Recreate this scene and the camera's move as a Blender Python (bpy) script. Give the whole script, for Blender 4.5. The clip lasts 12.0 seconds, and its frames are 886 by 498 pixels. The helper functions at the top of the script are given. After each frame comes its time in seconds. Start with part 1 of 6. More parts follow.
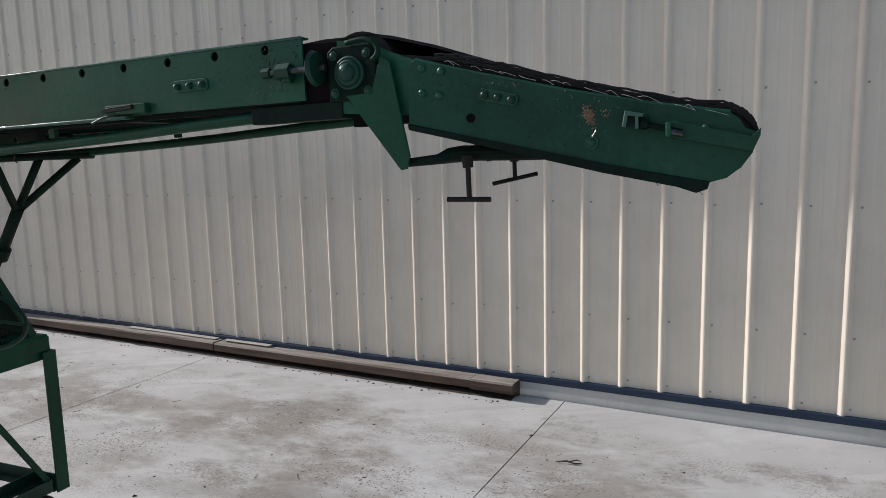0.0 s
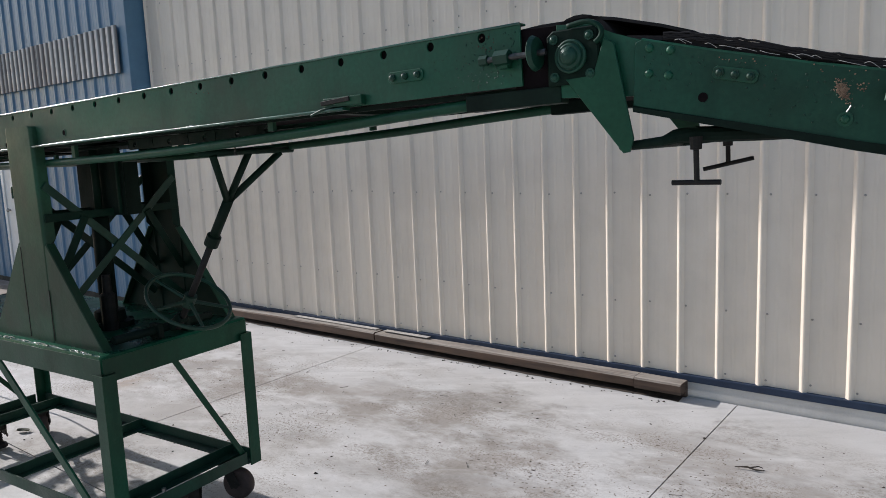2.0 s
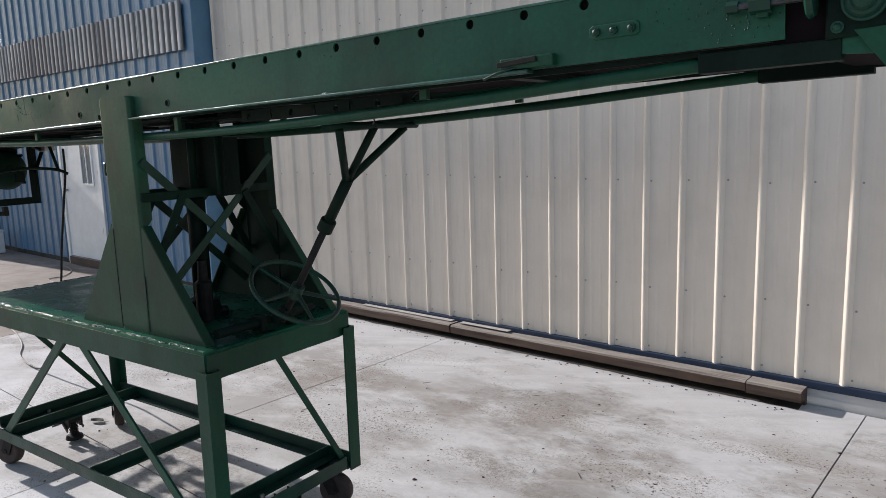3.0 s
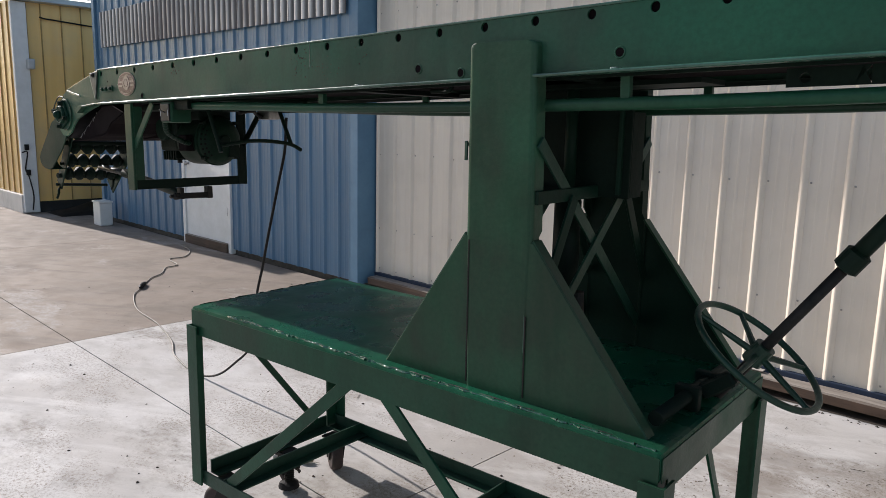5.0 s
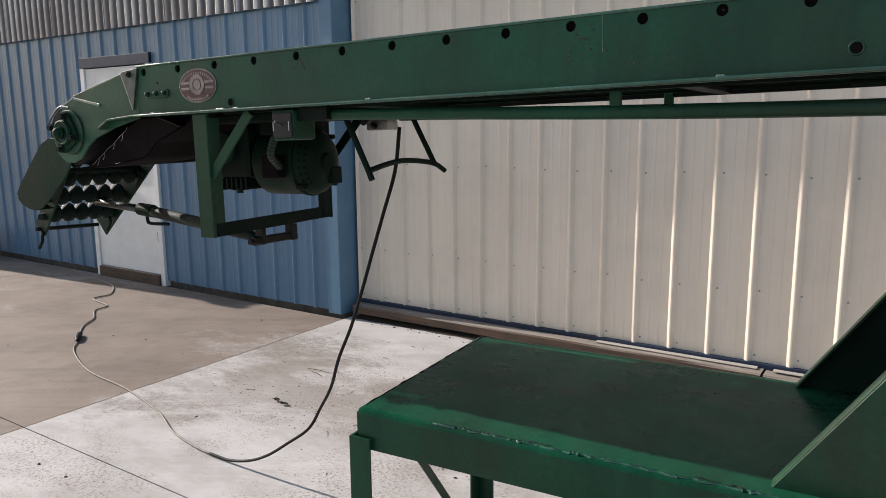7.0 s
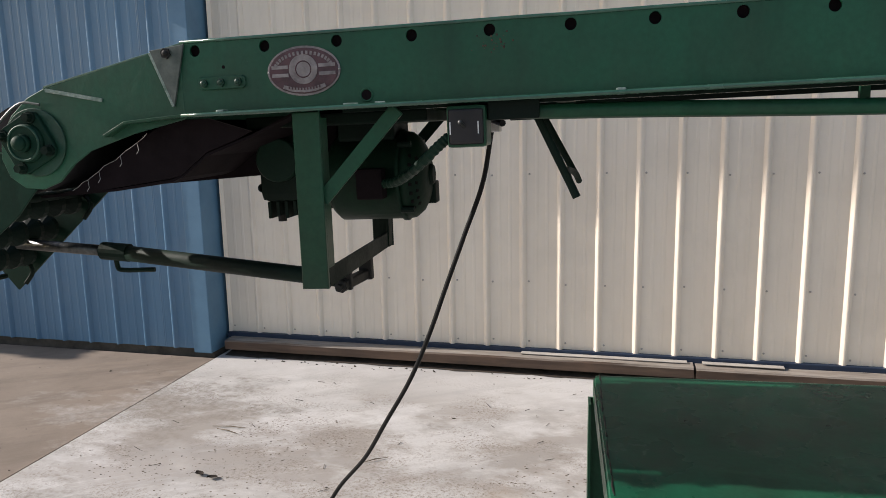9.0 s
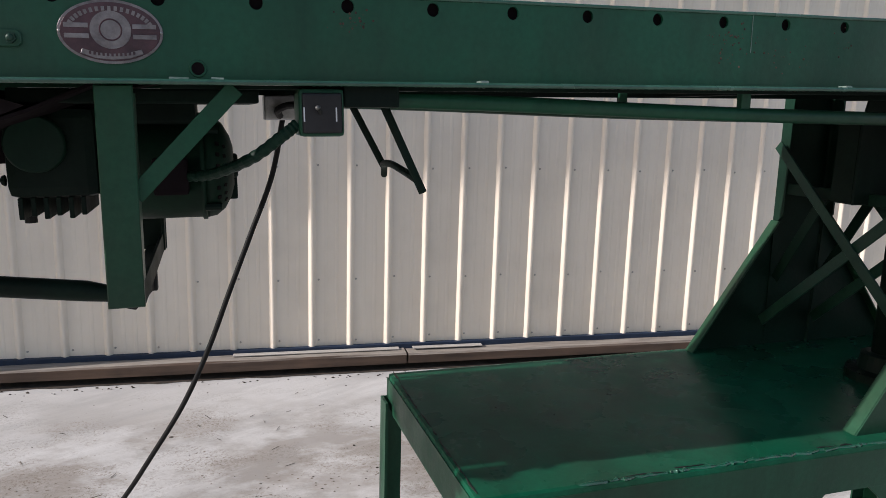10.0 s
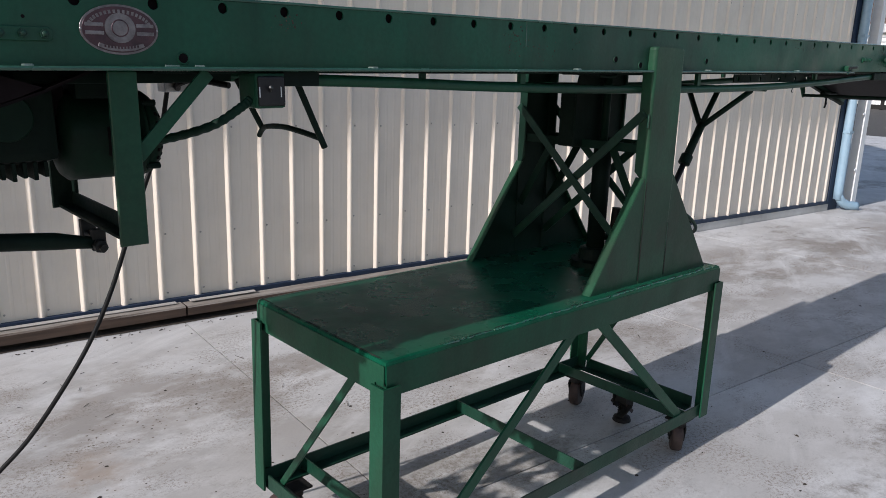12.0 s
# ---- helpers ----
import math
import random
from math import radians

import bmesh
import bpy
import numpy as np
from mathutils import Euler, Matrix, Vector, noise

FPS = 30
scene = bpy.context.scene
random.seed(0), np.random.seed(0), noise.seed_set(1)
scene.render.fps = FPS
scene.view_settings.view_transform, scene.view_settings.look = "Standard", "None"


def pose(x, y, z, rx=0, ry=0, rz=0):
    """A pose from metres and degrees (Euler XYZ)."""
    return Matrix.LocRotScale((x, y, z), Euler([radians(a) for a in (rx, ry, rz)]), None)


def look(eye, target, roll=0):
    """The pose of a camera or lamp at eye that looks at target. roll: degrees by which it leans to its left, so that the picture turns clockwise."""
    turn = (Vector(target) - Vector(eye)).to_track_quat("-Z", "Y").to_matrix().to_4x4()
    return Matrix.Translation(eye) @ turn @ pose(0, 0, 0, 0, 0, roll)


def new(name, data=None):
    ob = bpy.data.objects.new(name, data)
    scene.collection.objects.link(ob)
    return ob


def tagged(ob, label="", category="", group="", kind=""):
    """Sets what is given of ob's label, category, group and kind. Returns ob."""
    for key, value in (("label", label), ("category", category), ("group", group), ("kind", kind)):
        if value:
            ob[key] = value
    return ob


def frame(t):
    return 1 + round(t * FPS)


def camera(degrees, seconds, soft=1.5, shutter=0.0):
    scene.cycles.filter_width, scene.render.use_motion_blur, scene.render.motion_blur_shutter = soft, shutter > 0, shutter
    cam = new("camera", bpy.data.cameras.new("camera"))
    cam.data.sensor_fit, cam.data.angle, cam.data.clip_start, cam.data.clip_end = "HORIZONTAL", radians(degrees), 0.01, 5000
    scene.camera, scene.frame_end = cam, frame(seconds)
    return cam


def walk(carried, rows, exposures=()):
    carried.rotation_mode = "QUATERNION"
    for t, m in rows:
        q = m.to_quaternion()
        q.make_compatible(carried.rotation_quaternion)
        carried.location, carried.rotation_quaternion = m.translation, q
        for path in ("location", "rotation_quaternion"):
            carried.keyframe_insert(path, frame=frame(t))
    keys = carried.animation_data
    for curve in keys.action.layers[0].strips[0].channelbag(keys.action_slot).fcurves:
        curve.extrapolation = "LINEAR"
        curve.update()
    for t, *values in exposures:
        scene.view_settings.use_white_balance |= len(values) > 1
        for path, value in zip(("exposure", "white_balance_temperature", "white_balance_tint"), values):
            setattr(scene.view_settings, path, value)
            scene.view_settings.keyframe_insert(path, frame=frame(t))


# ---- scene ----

# plan units to metres: every plan number below is multiplied by UNIT
UNIT = 0.95

# ---- camera ----
cam = camera(62.87, 12.0, soft=0.85)
PATH = [
    (0.0, 0.047, 0.089, 1.670, 81.66, 1.41, 27.12),
    (0.5, 0.066, 0.144, 1.673, 81.42, 2.70, 23.92),
    (1.0, 0.057, 0.116, 1.667, 81.86, 3.69, 28.12),
    (1.5, 0.017, 0.070, 1.677, 81.78, 3.89, 35.66),
    (2.0, -0.117, -0.020, 1.643, 81.93, 2.36, 37.53),
    (2.5, -0.337, 0.002, 1.620, 81.54, 1.86, 38.98),
    (4.5, -1.744, -0.064, 1.618, 79.87, 0.24, 43.52),
    (5.0, -2.159, -0.099, 1.593, 80.12, -1.25, 44.49),
    (5.5, -2.509, -0.187, 1.630, 78.93, 0.51, 40.90),
    (6.0, -2.861, -0.174, 1.589, 79.69, -0.14, 40.13),
    (6.5, -3.203, -0.140, 1.596, 79.88, 0.21, 37.92),
    (7.0, -3.525, -0.202, 1.612, 80.14, 0.50, 33.69),
    (9.0, -4.686, -0.182, 1.616, 80.18, 1.10, 14.07),
    (9.5, -4.906, -0.126, 1.605, 80.16, -0.46, 4.26),
    (10.0, -5.073, -0.071, 1.610, 79.63, -1.65, -13.03),
    (10.5, -5.257, -0.135, 1.608, 80.52, -1.39, -27.78),
    (11.0, -5.462, -0.286, 1.644, 77.96, -1.56, -30.94),
    (11.5, -5.596, -0.390, 1.626, 76.18, -2.10, -34.06),
    (12.0, -5.716, -0.418, 1.649, 76.84, -1.88, -37.02),
]
EXPOSURE = [(0.0, -0.18, 6465, 11.8), (0.5, -0.06, 6415, 11.8), (1.0, 0.02, 6365, 11.8), (2.0, 0.07, 6445, 13.1), (2.5, 0.05, 6445, 14.1), (4.5, 0.32, 6565, 13.8), (5.0, 0.19, 6765, 14.8), (5.5, -0.28, 7015, 16.8), (6.0, 0.26, 6985, 16.3), (6.5, 0.2, 7035, 15.6), (7.0, 0.24, 7035, 15.6), (8.8, 0.34, 6985, 14.8), (9.0, 0.35, 7065, 14.8), (9.5, 0.45, 6915, 14.8), (10.0, 0.14, 6685, 15.2), (10.5, 0.0, 6615, 16.2), (11.0, 0.04, 6475, 14.6), (11.5, -0.17, 6375, 14.8), (12.0, -0.08, 6365, 14.3)]

walk(cam, [(t, pose(x * UNIT, y * UNIT, z * UNIT, rx, ry, rz)) for t, x, y, z, rx, ry, rz in PATH], EXPOSURE)

# ---- light: low afternoon sun from the west, grazing the long wall ----
SUN_WAY = Vector((1.87, 0.166, -1.0)).normalized()
world = bpy.data.worlds.new("sky")
scene.world = world
world.use_nodes = True
sky = world.node_tree.nodes.new("ShaderNodeTexSky")
sky.sky_type, sky.sun_disc = "NISHITA", False
sky.sun_elevation = math.asin(-SUN_WAY.z)
sky.sun_rotation = math.atan2(-SUN_WAY.x, -SUN_WAY.y)
sky.dust_density, sky.ozone_density = 0.8, 0.4
background = world.node_tree.nodes["Background"]
background.inputs["Strength"].default_value = 0.147
world.node_tree.links.new(sky.outputs["Color"], background.inputs["Color"])
sun = new("sun", bpy.data.lights.new("sun", "SUN"))
sun.data.energy, sun.data.angle, sun.data.color = 4.75, radians(0.53), (1.0, 0.985, 0.965)
sun.matrix_world = look((-10, -1, 9), Vector((-10, -1, 9)) + SUN_WAY)


# ---- materials ----
class Nodes:
    """A small wrapper to write node materials briefly."""

    def __init__(self, name):
        self.mat = bpy.data.materials.new(name)
        self.mat.use_nodes = True
        self.tree = self.mat.node_tree
        self.bsdf = self.tree.nodes["Principled BSDF"]

    def add(self, kind, **values):
        node = self.tree.nodes.new(kind)
        for key, value in values.items():
            node.inputs[key.replace("_", " ")].default_value = value
        return node

    def link(self, a, b):
        self.tree.links.new(a, b)

    def coords(self, stretch=(1, 1, 1), world_space=True):
        if world_space:
            out = self.tree.nodes.new("ShaderNodeNewGeometry").outputs["Position"]
        else:
            out = self.tree.nodes.new("ShaderNodeTexCoord").outputs["Object"]
        m = self.add("ShaderNodeMapping")
        m.inputs["Scale"].default_value = stretch
        self.link(out, m.inputs["Vector"])
        return m.outputs["Vector"]

    def noise(self, scale, detail=4.0, rough=0.55, where=None):
        n = self.add("ShaderNodeTexNoise", Scale=scale, Detail=detail, Roughness=rough)
        self.link(where or self.coords(), n.inputs["Vector"])
        return n.outputs["Fac"]

    def ramp(self, fac, stops):
        r = self.tree.nodes.new("ShaderNodeValToRGB")
        e = r.color_ramp.elements
        while len(e) < len(stops):
            e.new(0.5)
        for el, (p, c) in zip(e, stops):
            el.position, el.color = p, (*c, 1) if len(c) == 3 else c
        self.link(fac, r.inputs["Fac"])
        return r.outputs["Color"]

    def mix(self, fac, a, b, mode="MIX"):
        m = self.tree.nodes.new("ShaderNodeMix")
        m.data_type, m.blend_type = "RGBA", mode
        for sock, v in ((m.inputs[0], fac), (m.inputs[6], a), (m.inputs[7], b)):
            if hasattr(v, "is_output"):
                self.link(v, sock)
            elif isinstance(v, tuple):
                sock.default_value = (*v, 1)
            else:
                sock.default_value = v
        return m.outputs[2]

    def bump(self, height, strength, distance=0.002):
        b = self.add("ShaderNodeBump", Strength=strength, Distance=distance)
        self.link(height, b.inputs["Height"])
        self.link(b.outputs["Normal"], self.bsdf.inputs["Normal"])

    def done(self, colour=None, rough=0.5, metal=0.0, spec=0.5):
        if colour is not None:
            if hasattr(colour, "is_output"):
                self.link(colour, self.bsdf.inputs["Base Color"])
            else:
                self.bsdf.inputs["Base Color"].default_value = (*colour, 1)
        if hasattr(rough, "is_output"):
            self.link(rough, self.bsdf.inputs["Roughness"])
        else:
            self.bsdf.inputs["Roughness"].default_value = rough
        self.bsdf.inputs["Metallic"].default_value = metal
        self.bsdf.inputs["Specular IOR Level"].default_value = spec
        return self.mat


def grey(v):
    return (v, v, v)


def painted_steel(name, dark, light, rough=(0.25, 0.5), chips=0.0, chip_colour=(0.45, 0.43, 0.40), bump=0.35, spec=0.5, grain=26, bloomed=0.55):
    n = Nodes(name)
    big = n.noise(3.0, 5, 0.6)
    colour = n.ramp(big, [(0.3, dark), (0.7, light)])
    # broad brownish bloom, faint runs and hand-rubbed grime
    bloom = n.noise(1.3, 6, 0.62, n.coords((1.6, 1.6, 0.8)))
    colour = n.mix(n.ramp(bloom, [(0.44, grey(0.0)), (0.66, grey(bloomed))]), colour, (dark[1] * 0.42, dark[1] * 0.62, dark[1] * 0.40))
    glow = n.noise(2.1, 4, 0.6)
    colour = n.mix(n.ramp(glow, [(0.50, grey(0.0)), (0.75, grey(0.5))]), colour, tuple(min(1, v * 1.45) for v in light))
    runs = n.noise(1.0, 5, 0.65, n.coords((9, 9, 1.6)))
    colour = n.mix(n.ramp(runs, [(0.50, grey(0.0)), (0.72, grey(0.5))]), colour, tuple(v * 0.5 for v in dark))
    fine = n.noise(90, 3)
    colour = n.mix(n.ramp(fine, [(0.35, grey(0.0)), (0.75, grey(0.35))]), colour, tuple(c * 0.55 for c in dark))
    if chips:
        spots = n.noise(38, 2, 0.6)
        where = n.noise(2.2, 2)
        mask = n.mix(1.0, n.ramp(spots, [(0.70, grey(0)), (0.73, grey(1))]), n.ramp(where, [(0.54, grey(0)), (0.62, grey(1))]), "MULTIPLY")
        colour = n.mix(mask, colour, chip_colour)
    r = n.ramp(n.noise(6, 4), [(0.3, grey(rough[0])), (0.7, grey(rough[1]))])
    n.bump(n.noise(grain, 5, 0.65 if grain > 20 else 0.5), bump, 0.003)
    return n.done(colour, r, 0.0, spec)


GREEN = painted_steel("green_paint", (0.005, 0.056, 0.029), (0.009, 0.092, 0.049), rough=(0.36, 0.58), spec=0.30, bloomed=0.72)
GREEN_PLAIN = painted_steel("green_paint_clean", (0.006, 0.050, 0.026), (0.012, 0.074, 0.039), rough=(0.28, 0.50), spec=0.20, bloomed=0.75)
# lighter green for the near upright and the lips, as they look lit
GREEN_POST = painted_steel("green_paint_lit", (0.011, 0.064, 0.032), (0.016, 0.092, 0.046), rough=(0.28, 0.50), spec=0.20, bloomed=0.9)
GREEN_WET = painted_steel("green_gloss_paint", (0.002, 0.052, 0.027), (0.005, 0.108, 0.055), rough=(0.18, 0.40), bump=0.8, spec=0.09, grain=7)
GREEN_CAST = painted_steel("green_paint_thick_dark", (0.004, 0.032, 0.018), (0.009, 0.058, 0.034), rough=(0.34, 0.58), bump=0.6, spec=0.34)
# darker green that carries the shade of inner and far parts in its colour
GREEN_DEEP = painted_steel("green_paint_dark_shaded", (0.003, 0.018, 0.011), (0.006, 0.034, 0.020), rough=(0.45, 0.65), spec=0.12)
# near-black green: grease on the gearing, shade put into colour on inner parts
GREEN_OLD = painted_steel("green_paint_grease_shade", (0.004, 0.009, 0.007), (0.008, 0.021, 0.014), rough=(0.45, 0.7), bump=0.6, spec=0.09)
GREEN_OILY = painted_steel("green_paint_oily", (0.003, 0.011, 0.007), (0.006, 0.034, 0.017), rough=(0.42, 0.7), bump=0.9, grain=14, spec=0.12)
GREEN_NOSE = painted_steel("green_paint_weathered", (0.006, 0.040, 0.024), (0.012, 0.074, 0.043), rough=(0.38, 0.62), chips=1.0, chip_colour=(0.055, 0.036, 0.024), bump=0.6, spec=0.22)
GREEN_BEAD = painted_steel("green_gloss_bead", (0.004, 0.060, 0.034), (0.010, 0.095, 0.052), rough=(0.06, 0.20), bump=1.0, grain=70, spec=0.9)
GREEN_EDGE = painted_steel("rubbed_lit_green_edge", (0.010, 0.060, 0.038), (0.05, 0.13, 0.09), rough=(0.12, 0.30), bump=0.6, spec=0.6)


def simple(name, a, b, scale, rough=0.6, metal=0.0, bump=0.3, stretch=(1, 1, 1), dist=0.002, spec=0.5):
    n = Nodes(name)
    at = n.coords(stretch)
    c = n.ramp(n.noise(scale, 6, 0.65, at), [(0.3, a), (0.7, b)])
    n.bump(n.noise(scale * 4, 4, 0.6, at), bump, dist)
    return n.done(c, rough, metal, spec)


RUBBER = simple("black_rubber", (0.007, 0.006, 0.0065), (0.018, 0.016, 0.017), 25, 0.75, spec=0.25)
# near black for the belt's grime and for shade inside holes and gaps
BELT_BROWN = simple("belt_grime_and_shade", (0.006, 0.0045, 0.005), (0.014, 0.010, 0.011), 9, 0.9, spec=0.05)
CORD = simple("black_cord", (0.003, 0.003, 0.003), (0.008, 0.008, 0.008), 30, 0.55, spec=0.2)
CORD_PALE = simple("grey_cord", (0.14, 0.125, 0.105), (0.27, 0.245, 0.21), 30, 0.6)
WHEEL = simple("worn_caster_rubber", (0.022, 0.014, 0.012), (0.058, 0.036, 0.032), 18, 0.75)
IRON = simple("dark_iron", (0.007, 0.008, 0.007), (0.024, 0.021, 0.019), 30, 0.6, 0.2, spec=0.25)
STEEL = simple("bare_steel", (0.22, 0.22, 0.21), (0.42, 0.41, 0.40), 40, 0.35, 0.9)
STEEL_DULL = simple("greasy_steel", (0.03, 0.032, 0.03), (0.12, 0.12, 0.115), 60, 0.4, 0.8)
CHIP = simple("rusty_paint_chips", (0.020, 0.012, 0.008), (0.10, 0.062, 0.042), 80, 0.8)
GREY_WORN = simple("greyed_green_paint", (0.022, 0.036, 0.029), (0.085, 0.100, 0.086), 30, 0.5)
WELD = simple("pale_weld", (0.06, 0.11, 0.085), (0.22, 0.27, 0.24), 60, 0.3, 0.2, 0.6)
THREAD = simple("pale_thread", (0.25, 0.24, 0.22), (0.45, 0.44, 0.42), 60, 0.8)
PLATE_RED = simple("faded_maroon_plate", (0.032, 0.014, 0.020), (0.085, 0.036, 0.046), 26, 0.32, 0.3)
PLATE_SILVER = simple("worn_aluminium", (0.10, 0.085, 0.09), (0.24, 0.21, 0.215), 40, 0.32, 0.6)
BLACK_FACE = simple("black_enamel", (0.008, 0.007, 0.008), (0.022, 0.020, 0.021), 12, 0.45, spec=0.3)
WHITE_MARK = simple("white_marking", (0.5, 0.5, 0.5), (0.6, 0.6, 0.6), 20, 0.6)
RUST = simple("rust_patch", (0.07, 0.038, 0.022), (0.27, 0.18, 0.115), 90, 0.85, 0.0, 0.8)
LEAF = simple("dry_leaf_tan", (0.17, 0.165, 0.13), (0.28, 0.27, 0.22), 40, 0.8)
STRAW = simple("dry_straw", (0.11, 0.085, 0.055), (0.22, 0.17, 0.11), 30, 0.9)
CRUMB = simple("brown_crumbs", (0.12, 0.095, 0.072), (0.27, 0.225, 0.18), 40, 0.95)
DEBRIS = simple("dry_debris", (0.02, 0.016, 0.012), (0.07, 0.05, 0.035), 15, 0.9)
WHITE_PAINT = simple("white_paint", (0.66, 0.66, 0.64), (0.76, 0.76, 0.75), 6, 0.5, 0.0, 0.15)
PLASTIC = simple("white_plastic", (0.62, 0.62, 0.60), (0.72, 0.72, 0.70), 6, 0.4)
DARK_PLASTIC = simple("black_tarp", (0.010, 0.010, 0.011), (0.03, 0.028, 0.026), 4, 0.6)
ROOF = simple("galvanised_roof", (0.42, 0.43, 0.44), (0.55, 0.56, 0.57), 3, 0.45, 0.5)
BRICKISH = simple("brown_far_wall", (0.10, 0.07, 0.05), (0.16, 0.11, 0.08), 1.5, 0.8)


def siding(name, dark, light, rough=0.34, dusty=0.3):
    """Ribbed steel sheet: faint vertical streaks of dirt and a little unevenness between sheets."""
    n = Nodes(name)
    streak = n.noise(1.0, 6, 0.6, n.coords((5, 5, 0.35)))
    c = n.ramp(streak, [(0.25, dark), (0.75, light)])
    info = n.tree.nodes.new("ShaderNodeObjectInfo")
    c = n.mix(n.ramp(info.outputs["Random"], [(0.0, grey(0.0)), (1.0, grey(0.22))]), c, tuple(v * 0.8 for v in dark))
    dust = n.noise(2.2, 6, 0.65)
    c = n.mix(n.ramp(dust, [(0.45, grey(0.0)), (0.8, grey(dusty))]), c, (0.42, 0.37, 0.31))
    n.bump(n.noise(3.0, 2), 0.12, 0.004)
    return n.done(c, rough)


BEIGE = siding("beige_siding", (0.700, 0.612, 0.512), (0.770, 0.681, 0.578))
BLUE = siding("blue_siding", (0.058, 0.148, 0.248), (0.094, 0.204, 0.318), dusty=0.10)
BLUE_TRIM = simple("navy_trim", (0.012, 0.022, 0.045), (0.022, 0.038, 0.072), 8, 0.55, spec=0.3)
BLUE_POST = simple("blue_corner_trim", (0.074, 0.168, 0.262), (0.10, 0.215, 0.325), 5, 0.45)
BLUE_PALE = simple("pale_blue_downpipe", (0.22, 0.33, 0.42), (0.30, 0.42, 0.50), 5, 0.4)
YELLOW = siding("yellow_siding", (0.80, 0.49, 0.165), (0.89, 0.60, 0.235))
YELLOW_SEAM = simple("shadow_yellow_seam", (0.26, 0.165, 0.06), (0.46, 0.30, 0.11), 6, 0.7)
SCREW = simple("screw_head", (0.28, 0.25, 0.215), (0.40, 0.36, 0.32), 40, 0.5)


def skylight_sheet():
    """Corrugated fibreglass: pale crests, dark valleys, some sheets browner."""
    n = Nodes("weathered_fibreglass")
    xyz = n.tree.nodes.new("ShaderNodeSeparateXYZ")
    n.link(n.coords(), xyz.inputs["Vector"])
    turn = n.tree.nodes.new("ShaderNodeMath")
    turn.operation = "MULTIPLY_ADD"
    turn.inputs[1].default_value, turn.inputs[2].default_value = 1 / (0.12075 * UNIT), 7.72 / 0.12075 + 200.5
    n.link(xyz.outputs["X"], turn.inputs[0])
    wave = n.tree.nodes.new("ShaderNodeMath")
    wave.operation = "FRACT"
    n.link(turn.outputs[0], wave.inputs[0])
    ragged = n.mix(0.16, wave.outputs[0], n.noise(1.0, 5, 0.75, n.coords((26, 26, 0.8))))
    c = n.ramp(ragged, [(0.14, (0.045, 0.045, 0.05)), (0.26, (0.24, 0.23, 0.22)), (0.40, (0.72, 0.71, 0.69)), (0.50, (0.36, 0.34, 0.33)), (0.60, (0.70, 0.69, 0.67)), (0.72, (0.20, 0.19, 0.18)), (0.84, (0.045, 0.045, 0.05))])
    brown = n.ramp(n.noise(0.7, 3, 0.5), [(0.48, grey(0.0)), (0.62, grey(0.55))])
    c = n.mix(brown, c, (0.11, 0.075, 0.07))
    n.bump(n.noise(20, 3), 0.2)
    return n.done(c, 0.4)


FIBREGLASS = skylight_sheet()


